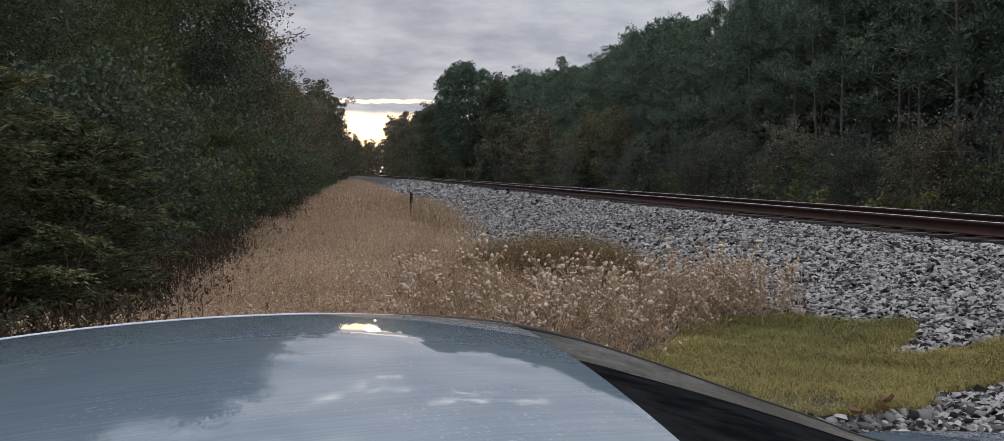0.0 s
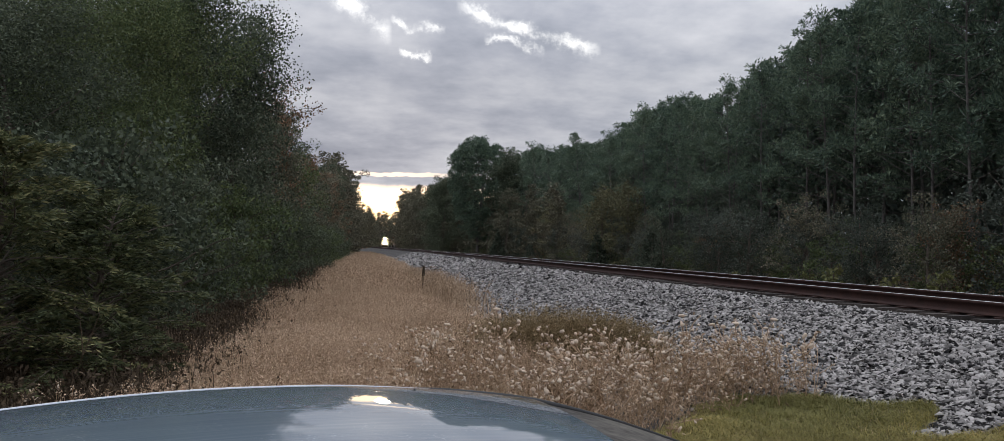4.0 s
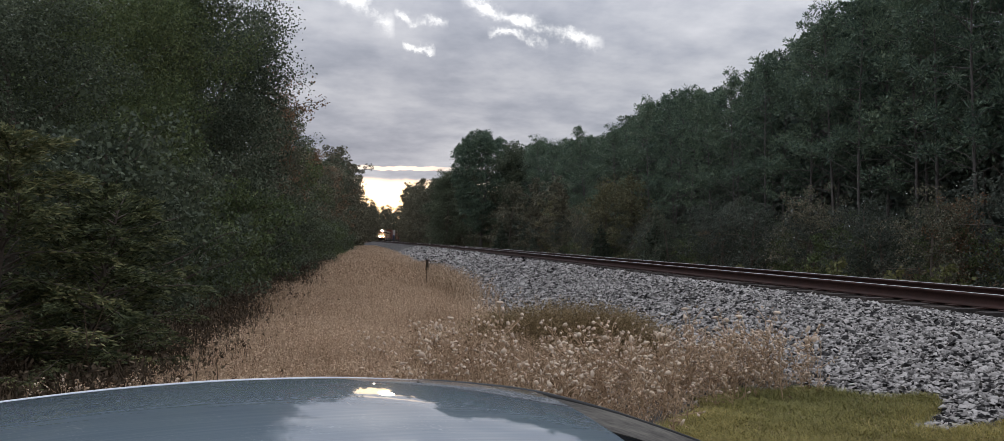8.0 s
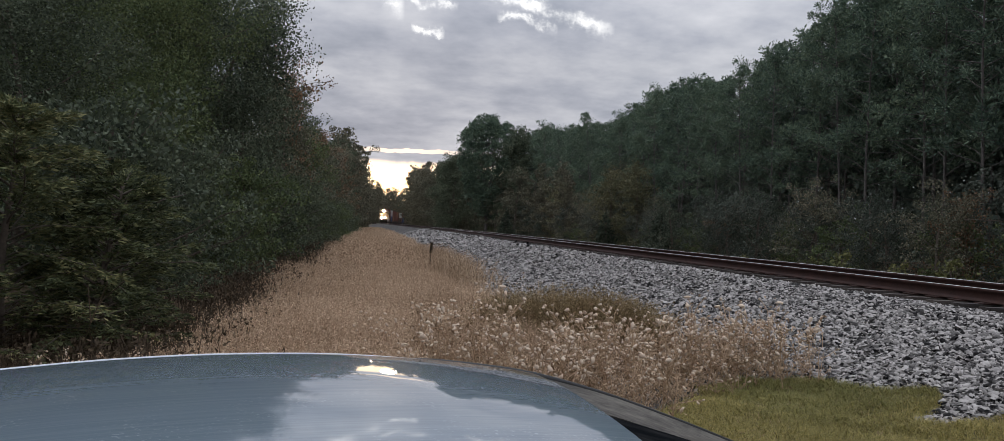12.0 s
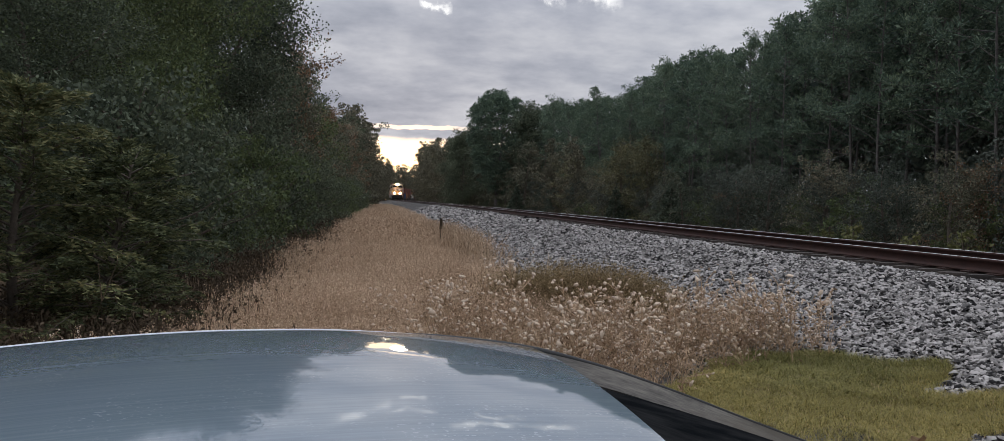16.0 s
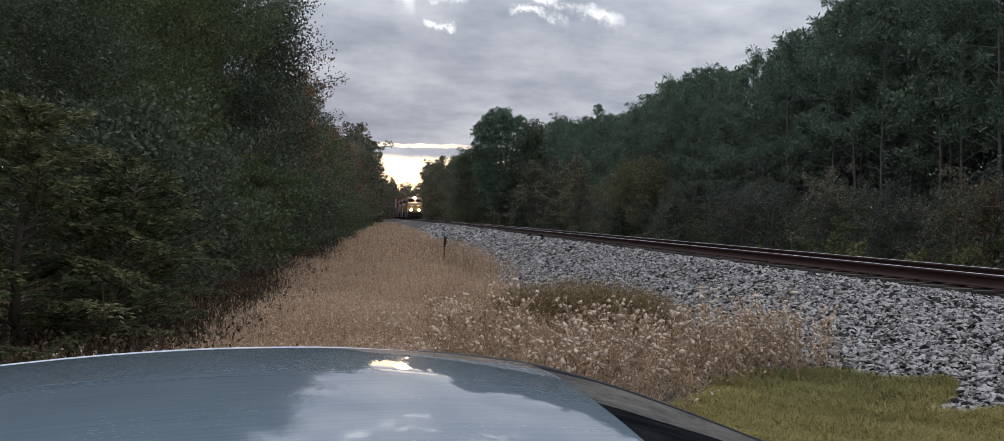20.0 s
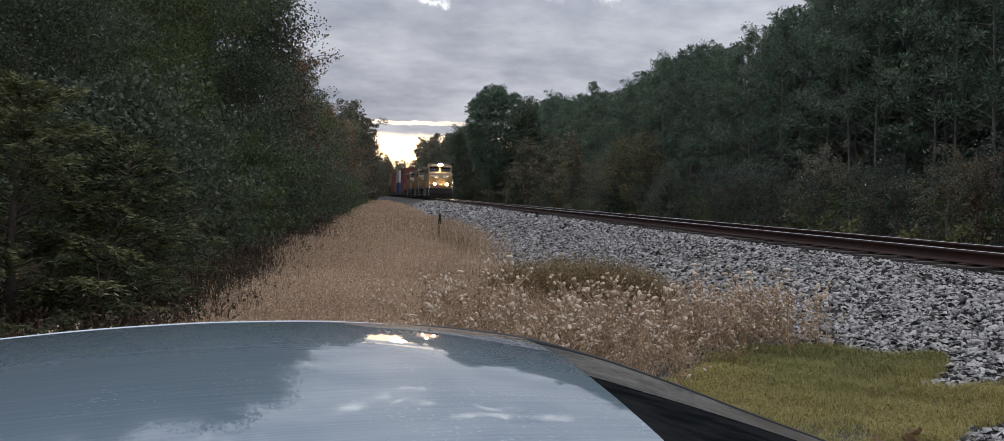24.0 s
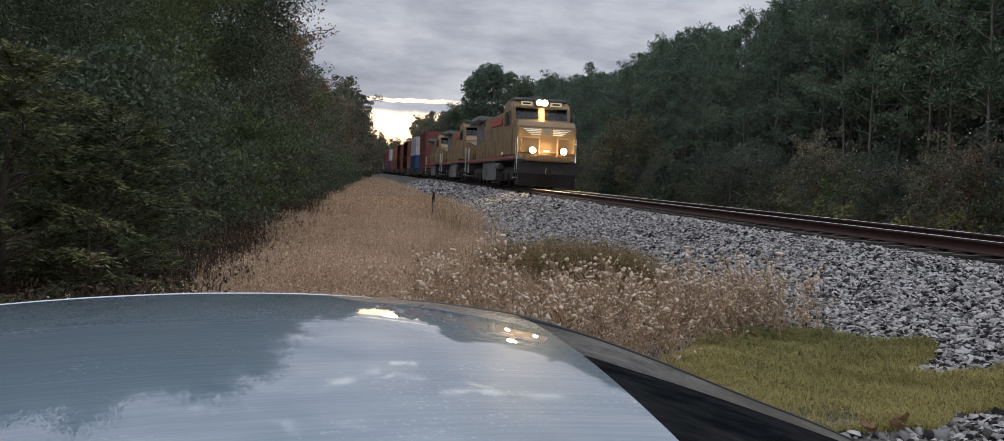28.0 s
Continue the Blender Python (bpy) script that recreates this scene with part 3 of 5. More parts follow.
def build_stones(bed):
    rng = np.random.default_rng(11)
    groups = []
    # (y from, y to, offset from, stones a square metre, size)
    for y0, y1, o0, dens, size in ((2.5, 9, -4.95, 2000, 0.0235), (9, 15, -6.5, 1450, 0.0255), (15, 28, -6.5, 900, 0.034), (28, 50, -6.3, 330, 0.050), (50, 105, -6.0, 85, 0.085)):
        n = int((y1 - y0) * (-1.28 - o0) * dens)
        y = rng.uniform(y0, y1, n)
        groups.append((rng.uniform(o0, -1.28, n) if y0 < 16 else rng.uniform(o0, -1.5, n), y, size * rng.lognormal(0, 0.28, n)))
    # a few lie loose on the earth by the toe of the bed
    n = 1500
    y = rng.uniform(3.2, 9, n)
    groups.append((-4.9 - np.abs(rng.normal(0, 0.55, n)), y, 0.030 * rng.lognormal(0, 0.3, n)))
    n = 2200
    y = rng.uniform(4.0, 6.2, n)
    groups.append((rng.uniform(-6.4, -3.4, n), y, 0.024 * rng.lognormal(0, 0.3, n)))
    # a small heap of pale stone by the weeds
    n = 260
    groups.append((rng.normal(-7.6, 0.28, n), rng.normal(9.6, 0.22, n), 0.030 * rng.lognormal(0, 0.3, n)))
    off, y, size = (np.concatenate([g[i] for g in groups]) for i in range(3))
    bare = lawn_lobes(track_x(y) + off, y) > 1.0
    off, y, size = off[bare], y[bare], size[bare]
    size = np.minimum(size, np.where(y < 15, 0.045, 0.13))
    x = track_x(y) + off
    z = np.maximum(ground_z(x, y), bed_z(off) + rise(y)) + size * rng.uniform(-0.2, 0.6, len(x))
    xyz = np.stack([x, y, z], -1)
    order = np.argsort(np.hypot(x - 4.2, y - 5.2))
    rest = order[290:]
    for sel, coarse in ((rest[y[rest] < 15], False), (rest[y[rest] >= 15], True)):
        tagged(stones_mesh("stones", xyz[sel], size[sel], rng, bed, coarse=coarse), kind="stuff")
    shapes = []
    for k in range(12):
        ob = stones_mesh("stone", np.zeros((1, 3)), [1.0], rng, None, "stone_part")
        shapes.append(ob.data)
        bpy.data.objects.remove(ob)
    for k, i in enumerate(order[:290]):
        ob = new("stone", shapes[k % 12])
        ob.parent = bed
        ob.matrix_basis = pose(*xyz[i], *rng.normal(0, 12, 2), rng.uniform(0, 360)) @ Matrix.Scale(float(size[i]), 4)


# ---- plants ----
def tube_arrays(points, radii, sides=6):
    points, radii = np.asarray(points, float), np.asarray(radii, float)
    d = np.gradient(points, axis=0)
    d /= np.linalg.norm(d, axis=1, keepdims=True)
    ref = np.where(np.abs(d[:, 2:3]) > 0.9, (1.0, 0, 0), (0, 0, 1.0))
    a = np.cross(d, ref)
    a /= np.linalg.norm(a, axis=1, keepdims=True)
    b = np.cross(d, a)
    ang = np.linspace(0, 2 * np.pi, sides, endpoint=False)
    v = points[:, None] + radii[:, None, None] * (a[:, None] * np.cos(ang)[None, :, None] + b[:, None] * np.sin(ang)[None, :, None])
    n = len(points)
    i = np.arange(n * sides).reshape(n, sides)
    j = np.roll(i, -1, axis=1)
    f = np.stack([i[:-1], j[:-1], j[1:], i[1:]], -1).reshape(-1, 4)
    return v.reshape(-1, 3), f


def joined(pieces):
    v, f, k = [], [], 0
    for a, b in pieces:
        v.append(a)
        f.append(b + k)
        k += len(a)
    return np.concatenate(v), np.concatenate(f)


def limb(rng, start, way, length, r0, r1, bend=0.15, steps=6):
    p = [np.array(start, float)]
    w = np.array(way, float)
    for _ in range(steps):
        w = w + rng.normal(0, bend, 3)
        w /= np.linalg.norm(w)
        p.append(p[-1] + w * length / steps)
    return np.array(p), np.linspace(r0, r1, steps + 1)


def broad_tree(seed, height, spread, leaves, leaf, tone, bare=0.12, label="", category="tree", droop=0.25, wood="bark"):
    """A leafy tree: trunk, limbs that end in clumps of leaves, gaps between them."""
    rng = np.random.default_rng(seed)
    t = thing("broadleaf_tree", label, category)
    t["seed"] = seed
    path, rad = limb(rng, (0, 0, -0.2), (0, 0, 1), height * 0.9, 0.03 + height * 0.013, 0.02, 0.05, 10)
    wood_pieces = [tube_arrays(path, rad, 8)]
    limbs = []
    n_limb = 14
    for k in range(n_limb):
        u = bare + (0.95 - bare) * (k + rng.uniform(0, 0.8)) / n_limb
        base = np.array([np.interp(u * height * 0.9, np.linspace(0, height * 0.9, 11), path[:, j]) for j in range(3)])
        ang = k * 2.4 + rng.uniform(-0.5, 0.5)
        reach = spread * (0.40 + 0.60 * math.sin(math.pi * min(1, 0.18 + 0.78 * u))) * rng.uniform(0.8, 1.1)
        way = np.array([math.cos(ang), math.sin(ang), 0.25 + 0.7 * u])
        pts, rr = limb(rng, base, way / np.linalg.norm(way), reach, 0.012 + 0.035 * (1 - u) * height / 10, 0.008, 0.14)
        wood_pieces.append(tube_arrays(pts, rr, 5))
        limbs.append(pts)
    part_ob = sheet_mesh("trunk", *joined(wood_pieces), wood, t, smooth=True)
    pts = np.concatenate([p[2:] for p in limbs] + [path[6:]])
    clump = pts[rng.integers(0, len(pts), max(70, leaves // 40))] + rng.normal(0, spread * 0.14, (max(70, leaves // 40), 3))
    low = np.maximum(clump[:, 2], bare * height * 0.55)
    clump[:, 2] = low
    size = rng.uniform(0.5, 1.25, len(clump))
    which = rng.integers(0, len(clump), leaves)
    c = clump[which] + units(leaves, rng) * (np.cbrt(rng.uniform(0, 1, leaves)) * size[which] * spread * 0.20)[:, None] * (1, 1, 0.7)
    al = units(leaves, rng) + (0, 0, -droop)
    al /= np.linalg.norm(al, axis=1, keepdims=True)
    ln = leaf * rng.uniform(0.7, 1.3, leaves)
    sheet_mesh("crown", *leaf_quads(c, al, square_to(al, rng), ln, ln * 0.62), tone, t)
    return t


def needle_puffs(centres, radii, needles, length, width, rng, up=0.3):
    """Rounded puffs of needles that point outwards from the middle of each."""
    which = np.repeat(np.arange(len(centres)), needles)
    al = units(len(which), rng) + (0, 0, up)
    al /= np.linalg.norm(al, axis=1, keepdims=True)
    ln = length * rng.uniform(0.7, 1.3, len(which))
    c = centres[which] + al * (np.sqrt(rng.uniform(0.05, 1.0, len(which))) * radii[which])[:, None]
    return leaf_quads(c, al, square_to(al, rng), ln, width + 0 * ln)


def pine_tree(seed, height, puffs, needles, label, length=0.23, width=0.05):
    """A plantation pine: a bare pole with whorls of boughs that carry rounded puffs of needles."""
    rng = np.random.default_rng(seed)
    t = thing("pine_tree", label, "tree", "pines of the plantation")
    path, rad = limb(rng, (0, 0, -0.3), (0, 0, 1), height * 0.98, 0.085, 0.012, 0.018, 12)
    wood = [tube_arrays(path, rad, 7)]
    ends = []
    crown0 = 0.30
    n = 46
    for k in range(n):
        u = crown0 + (0.99 - crown0) * (k + rng.uniform(0, 0.7)) / n
        base = np.array([np.interp(u * 12, np.arange(13), path[:, j]) for j in range(3)])
        ang = k * 2.4 + rng.uniform(-0.6, 0.6)
        reach = (0.35 + 2.0 * ((1 - u) / (1 - crown0)) ** 0.55) * rng.uniform(0.65, 1.2)
        way = np.array([math.cos(ang), math.sin(ang), rng.uniform(0.15, 0.65)])
        p, r = limb(rng, base, way / np.linalg.norm(way), reach, 0.022, 0.006, 0.10, 4)
        wood.append(tube_arrays(p, r, 4))
        ends.append(p[3:])
    # dead stubs low on the pole
    for k in range(7):
        u = rng.uniform(0.12, crown0)
        base = np.array([np.interp(u * 12, np.arange(13), path[:, j]) for j in range(3)])
        ang = rng.uniform(0, 6.28)
        p, r = limb(rng, base, (math.cos(ang), math.sin(ang), -0.1), rng.uniform(0.5, 1.6), 0.016, 0.005, 0.12, 4)
        wood.append(tube_arrays(p, r, 4))
    sheet_mesh("trunk", *joined(wood), "pine_bark", t, smooth=True)
    pts = np.concatenate(ends + [path[-2:]])
    c = pts[rng.integers(0, len(pts), puffs)] + rng.normal(0, 0.16, (puffs, 3))
    sheet_mesh("crown", *needle_puffs(c, rng.uniform(0.22, 0.52, puffs), needles, length, width, rng, 0.5), "needles", t)
    return t


def dome_tree(seed, height, radius, puffs, needles):
    """An old pine with a broad round head above its neighbours."""
    rng = np.random.default_rng(seed)
    t = thing("pine_tree", "big round-headed dark pine standing above the woods", "tree")
    path, rad = limb(rng, (0, 0, -0.3), (0, 0, 1), height * 0.9, 0.26, 0.05, 0.03, 10)
    wood = [tube_arrays(path, rad, 8)]
    c = units(puffs, rng) * (np.cbrt(rng.uniform(0.25, 1.0, puffs)) * radius)[:, None] * (0.93, 0.93, 1.0)
    c[:, 2] = np.where(c[:, 2] < 0, c[:, 2] * 2.2, c[:, 2]) + height - radius
    c = c[c[:, 2] > 1.5]
    for k in range(0, len(c), 5):
        u = float(np.clip(c[k, 2] / height - 0.12, 0.15, 0.88))
        base = np.array([np.interp(u * height, np.linspace(0, height * 0.9, 11), path[:, j]) for j in range(3)])
        way = c[k] - base
        p, r = limb(rng, base, way / np.linalg.norm(way), np.linalg.norm(way), 0.05, 0.015, 0.05, 4)
        wood.append(tube_arrays(p, r, 4))
    sheet_mesh("trunk", *joined(wood), "pine_bark", t, smooth=True)
    sheet_mesh("crown", *needle_puffs(c, rng.uniform(0.45, 0.95, len(c)), needles, 0.36, 0.12, rng, 0.5), "needles", t)
    return t


def cedar(seed, height, spread, boughs, label):
    """A young cedar with feathery fronds that sweep out and droop, down to the earth."""
    rng = np.random.default_rng(seed)
    t = thing("cedar_tree", label, "tree")
    path, rad = limb(rng, (0, 0, -0.1), (0, 0, 1), height * 0.97, 0.07, 0.01, 0.03, 8)
    wood, cs, als = [tube_arrays(path, rad, 6)], [], []
    for k in range(boughs):
        u = 0.03 + 0.95 * (k + rng.uniform(0, 1)) / boughs
        base = np.array([np.interp(u * 8, np.arange(9), path[:, j]) for j in range(3)])
        ang = k * 2.4 + rng.uniform(-0.4, 0.4)
        reach = spread * (1 - u) ** 0.55 * rng.uniform(0.6, 1.25) + 0.12
        way = np.array([math.cos(ang), math.sin(ang), 0.35 + 0.5 * u])
        p, r = limb(rng, base, way / np.linalg.norm(way), reach, 0.014, 0.004, 0.10, 6)
        p[:, 2] -= 0.22 * np.linspace(0, 1, 7) ** 2 * reach
        wood.append(tube_arrays(p, r, 4))
        # twigs stand to both sides of the bough, each a flat feather
        for s in np.linspace(0.22, 1.0, 15):
            for side in (-1, 1):
                q = np.array([np.interp(s * 6, np.arange(7), p[:, j]) for j in range(3)])
                out = p[min(6, int(s * 6) + 1)] - p[max(0, int(s * 6) - 1)]
                out /= np.linalg.norm(out)
                flank = np.cross(out, (0, 0, 1.0))
                flank /= max(1e-6, np.linalg.norm(flank))
                way = out * 0.85 + side * flank * rng.uniform(0.35, 0.9) + (0, 0, rng.uniform(-0.45, 0.2))
                way /= np.linalg.norm(way)
                ln = rng.uniform(0.14, 0.34) * (1.15 - 0.5 * s)
                m = 11
                d = np.linspace(0.05, 1.0, m)[:, None]
                bend = np.array((0, 0, -0.35)) * d ** 2 * ln
                cs.append(q + way * d * ln + bend + rng.normal(0, 0.008, (m, 3)))
                tilt = np.cross(way, (0, 0, 1.0))
                alt = np.where(np.arange(m) % 2, 1.0, -1.0)[:, None]
                als.append(way * 0.8 + tilt * alt * 0.55 + rng.normal(0, 0.16, (m, 3)))
    sheet_mesh("trunk", *joined(wood), "bark", t, smooth=True)
    c, al = np.concatenate(cs), np.concatenate(als)
    al /= np.linalg.norm(al, axis=1, keepdims=True)
    ln = rng.uniform(0.05, 0.10, len(c))
    sheet_mesh("sprays", *leaf_quads(c + al * 0.03, al, square_to(al, rng), ln, ln * 0.26), "cedar", t)
    return t


def cone_evergreen(seed, height, spread, leaves):
    """A small dark cone of evergreen sprays."""
    rng = np.random.default_rng(seed)
    t = thing("evergreen_tree", "small dark cone-shaped evergreen before the pines", "tree")
    path, rad = limb(rng, (0, 0, -0.1), (0, 0, 1), height * 0.95, 0.06, 0.01, 0.02, 6)
    sheet_mesh("trunk", *tube_arrays(path, rad, 6), "bark", t, smooth=True)
    u = 1 - np.sqrt(rng.uniform(0, 1, leaves))
    a = rng.uniform(0, 2 * np.pi, leaves)
    r = spread * (1 - u) * (0.45 + 0.55 * rng.uniform(0, 1, leaves)) * (0.85 + 0.2 * np.sin(5 * a + 9 * u))
    c = np.stack([r * np.cos(a), r * np.sin(a), 0.08 + u * height], -1)
    al = np.stack([np.cos(a), np.sin(a), 0.5 + 0 * a], -1) + rng.normal(0, 0.5, (leaves, 3))
    al /= np.linalg.norm(al, axis=1, keepdims=True)
    ln = rng.uniform(0.15, 0.32, leaves)
    sheet_mesh("crown", *leaf_quads(c, al, square_to(al, rng), ln, ln * 0.5), "leaf_brush", t)
    return t


def spread_copies(makers, places, rng, lo=0.85, hi=1.15):
    """Each maker's thing stands at the first place that it gets, and copies of it at the others."""
    for k, (x, y) in enumerate(places):
        src = makers[k % len(makers)] if rng.uniform() < 0.5 else makers[rng.integers(0, len(makers))]
        s = rng.uniform(lo, hi)
        m = pose(x, y, float(ground_z(x, y)) - 0.05, 0, 0, rng.uniform(0, 360)) @ Matrix.Scale(s, 4)
        if not src.get("placed"):
            src["placed"] = 1
            src.matrix_basis = m
        else:
            ob = copy_thing(src, m)
            ob.scale = (s, s, s)


def build_woods():
    rng = np.random.default_rng(21)
    # near trees of the left side
    L1 = "dense dark green broadleaf tree at the edge of the cut"
    near = [broad_tree(31, 11.5, 3.4, 52000, 0.082, "leaf_dark", 0.05, L1), broad_tree(32, 9.5, 3.0, 46000, 0.082, "leaf_mid", 0.04, "green broadleaf tree with leaves down to the ground"),
            broad_tree(33, 10.5, 3.2, 38000, 0.098, "leaf_dark", 0.05, L1)]
    # the near ones are low; they grow taller down the line
    for x, y, h in ((-7.0, 8.6, 4.3), (-6.4, 12.6, 5.0), (-9.4, 13.5, 5.3), (-5.8, 16.6, 6.4), (-5.9, 20.6, 7.4), (-9.2, 19.0, 7.2), (-6.1, 24.6, 8.8), (-6.3, 28.6, 9.6), (-9.0, 26.0, 9.6),
                    (-6.7, 32.6, 10.7), (-6.6, 37.0, 11.5), (-6.6, 41.5, 11.2), (-9.5, 5.0, 5.0), (-9.6, 33.0, 10.8)):
        src = near[2] if x < -8 or y > 30 else near[int(rng.integers(0, 2))]
        s = 0.99 * h / {31: 11.0, 32: 9.2, 33: 10.1}[src["seed"]]
        w = min(1.15, max(0.72, s))
        m = pose(x, y, float(ground_z(x, y)) - 0.05, 0, 0, rng.uniform(0, 360))
        ob = src if not src.get("placed") else copy_thing(src, m)
        src["placed"] = 1
        ob.matrix_basis = m
        ob.scale = (w, w, s)
    mid = [broad_tree(41, 10.5, 3.0, 11000, 0.15, "leaf_dark", 0.05, L1), broad_tree(42, 9.0, 2.8, 10000, 0.15, "leaf_mid", 0.05, "green broadleaf tree beside the cleared strip"), broad_tree(45, 9.6, 2.8, 10000, 0.14, "leaf_tan", 0.06, "fading brown-green broadleaf tree beside the cleared strip"), broad_tree(46, 9.8, 2.7, 10000, 0.14, "leaf_rust", 0.06, "brown autumn broadleaf tree beside the cleared strip"),
           broad_tree(43, 9.0, 2.6, 9000, 0.14, "leaf_rust", 0.08, "broadleaf tree with reddish brown autumn leaves")]
    places = []
    y = 45.0
    while y < 130:
        places.append((float(track_x(y)) + float(np.interp(y, (45, 90, 130), (-14.2, -12.9, -11.8))) + rng.uniform(-0.5, 0.5), y))
        y += rng.uniform(2.8, 4.2) * (1 + y / 150)
    spread_copies(mid, places, rng, 0.85, 1.2)
    thin = broad_tree(44, 12.2, 2.7, 2600, 0.14, "leaf_rust", 0.25, "tall thinly leaved tree with rusty autumn leaves")
    spread_copies([thin], [(-4.6, 50.0), (-5.4, 56.5)], rng, 0.98, 1.02)
    # shrubs along the foot of the left trees
    low = [broad_tree(51, 3.0, 1.5, 9000, 0.075, "leaf_dark", 0.02, "low dark green shrub at the edge of the dry grass", "shrub"),
           broad_tree(52, 2.6, 1.4, 9000, 0.075, "leaf_mid", 0.02, "low green shrub at the edge of the dry grass", "shrub")]
    for b in low:
        b.name = "shrub"
    places = []
    y = 14.5
    while y < 135:
        places.append((float(track_x(y)) + float(np.interp(y, (14, 30, 60, 90, 130), (-12.7, -12.4, -11.8, -11.2, -10.6))) + rng.uniform(-0.4, 0.4), y))
        y += 2.0 * (1 + y / 70)
    spread_copies(low, places, rng, 0.8, 1.25)
    lab = "feathery yellow-green young cedar at the edge of the trees"
    ced = [cedar(61, 2.75, 1.55, 66, lab), cedar(62, 2.2, 1.35, 58, lab)]
    for src, x, y, turn, size in ((0, -3.75, 10.3, 20, 1.02), (1, -2.95, 10.6, 140, 0.98), (1, -4.1, 8.4, 250, 0.80), (0, -3.4, 13.2, 200, 0.85), (1, -4.7, 9.0, 60, 1.2)):
        m = pose(x, y, float(ground_z(x, y)) - 0.05, 0, 0, turn)
        ob = copy_thing(ced[src], m) if ced[src].get("placed") else ced[src]
        ced[src]["placed"] = 1
        ob.matrix_basis = m
        ob.scale = (size, size, size)
    # far trees along both sides, down the curve
    far = [broad_tree(71, 15, 4.2, 4200, 0.36, "leaf_far", 0.04, "tall fading tree far down the line, haze put into its leaf tone"), broad_tree(72, 16, 4.4, 4200, 0.36, "leaf_tan", 0.04, "tall green tree far down the line"),
           broad_tree(73, 13, 3.8, 4000, 0.34, "leaf_far", 0.04, "fading broadleaf tree far down the line, haze put into its leaf tone")]
    places = []
    y = 128.0
    while y < 820:
        c = float(track_x(y))
        for o in (-12.2, 12.8):
            if y > 150 or o < 0:
                places.append((c + o + rng.uniform(-1, 1), y + rng.uniform(-2, 2)))
        y += 5 + y / 80
    for x, y in places:
        g = 1 + 0.5 * float(smooth_step(150, 380, y))
        spread_copies(far, [(x, y)], rng, 0.88 * g, 1.12 * g)
    # the old round-headed pine that stands out of the far side's edge, and its leafy neighbours
    old = dome_tree(81, 18.4, 5.0, 460, 80)
    old.matrix_basis = pose(18.7, 135.0, float(ground_z(18.7, 135.0)))
    beside = broad_tree(82, 15.5, 4.2, 20000, 0.22, "leaf_dark", 0.04, "dark green broadleaf tree beside the old pine")
    spread_copies([beside], [(16.8, 166.0), (19.4, 152.0), (22.0, 124.0), (17.4, 186.0), (17.2, 176.0), (22.8, 140.0)], rng, 0.96, 1.04)
    places = [(20.3 + rng.uniform(-0.9, 0.9), y + rng.uniform(-1.5, 1.5)) for y in np.arange(88, 168, 6.5)]
    spread_copies([far[0], far[1], far[2]], places, rng, 0.50, 0.72)
    # the pine plantation on the far side
    lab = "tall slender plantation pine with a bare pole"
    front = [pine_tree(91, 13.5, 150, 62, lab, 0.17, 0.05), pine_tree(92, 14.2, 160, 62, lab, 0.17, 0.05), pine_tree(93, 12.9, 145, 62, lab, 0.17, 0.05)]
    second = [pine_tree(94, 13.8, 170, 34, lab, 0.22, 0.08), pine_tree(95, 14.4, 170, 34, lab, 0.22, 0.08)]
    for row, step, kinds in ((25.0, 2.3, front), (27.6, 2.3, second), (30.0, 2.6, second), (32.6, 2.8, second)):
        y = 8.0 + rng.uniform(0, 2)
        while y < 150:
            g = float(np.interp(y * 25.0 / row, (40, 47, 52, 62, 69, 74, 87, 105, 126, 150), (1.14, 1.10, 0.98, 0.97, 1.07, 1.05, 0.97, 1.04, 1.20, 1.22)))
            k = g * (1 + 0.018 * (row - 25))
            spread_copies(kinds, [(row + rng.uniform(-0.7, 0.7), y)], rng, 0.94 * k, 1.03 * k)
            y += rng.uniform(0.75, 1.25) * step * (1 + y / 130)
    # the depth of the woods behind the front trees
    def wood_mass(x0, x1, y0, y1, top, n, size, label):
        x, y = rng.uniform(x0, x1, n), rng.uniform(y0, y1, n)
        z = ground_z(x, y) + top * rng.uniform(0, 1, n) ** 0.8 * (0.85 + 0.15 * np.sin(y * 0.8) * np.cos(x * 0.7))
        al = units(n, rng)
        ln = size * rng.uniform(0.5, 1.4, n)
        ob = sheet_mesh("woods", *leaf_quads(np.stack([x, y, z], -1), al, square_to(al, rng), ln, ln * 0.6), "far_leaf")
        tagged(ob, label, "woods", kind="stuff")
    wood_mass(26.5, 33, 60, 165, 11.3, 16000, 0.5, "shaded needles and twigs among the further pine poles")
    wood_mass(26.5, 33, 0, 60, 13.6, 16000, 0.4, "shaded needles and twigs among the pine poles")
    wood_mass(27.6, 33, 0, 62, 14.2, 26000, 0.34, "needle sprays among the nearer pines")
    wood_mass(27.6, 33, 60, 165, 12.3, 26000, 0.38, "needle sprays among the further pines")
    wood_mass(33, 58, 60, 170, 12.0, 18000, 0.7, "dim depth of the further pine woods")
    wood_mass(36, 58, 0, 62, 14.0, 14000, 0.9, "deepest shade of the pine woods")
    wood_mass(33, 37, 0, 62, 16.0, 26000, 0.42, "dim depth of the pine woods behind the front rows")
    wood_mass(-28, -10.5, 0, 24, 4.1, 8000, 0.6, "dim depth of the low broadleaf woods")
    wood_mass(-28, -10.0, 24, 60, 9.0, 10000, 0.7, "dim depth of the broadleaf woods")
    for y0 in range(130, 800, 45):
        c = float(track_x(y0 + 22))
        top = 11.5 * (1 + 0.5 * float(smooth_step(150, 380, y0)))
        for o in (-21, 15):
            wood_mass(c + o, c + o + 7, y0, y0 + 48, top, 700, 1.5, "hazy depth of the woods far down the line")
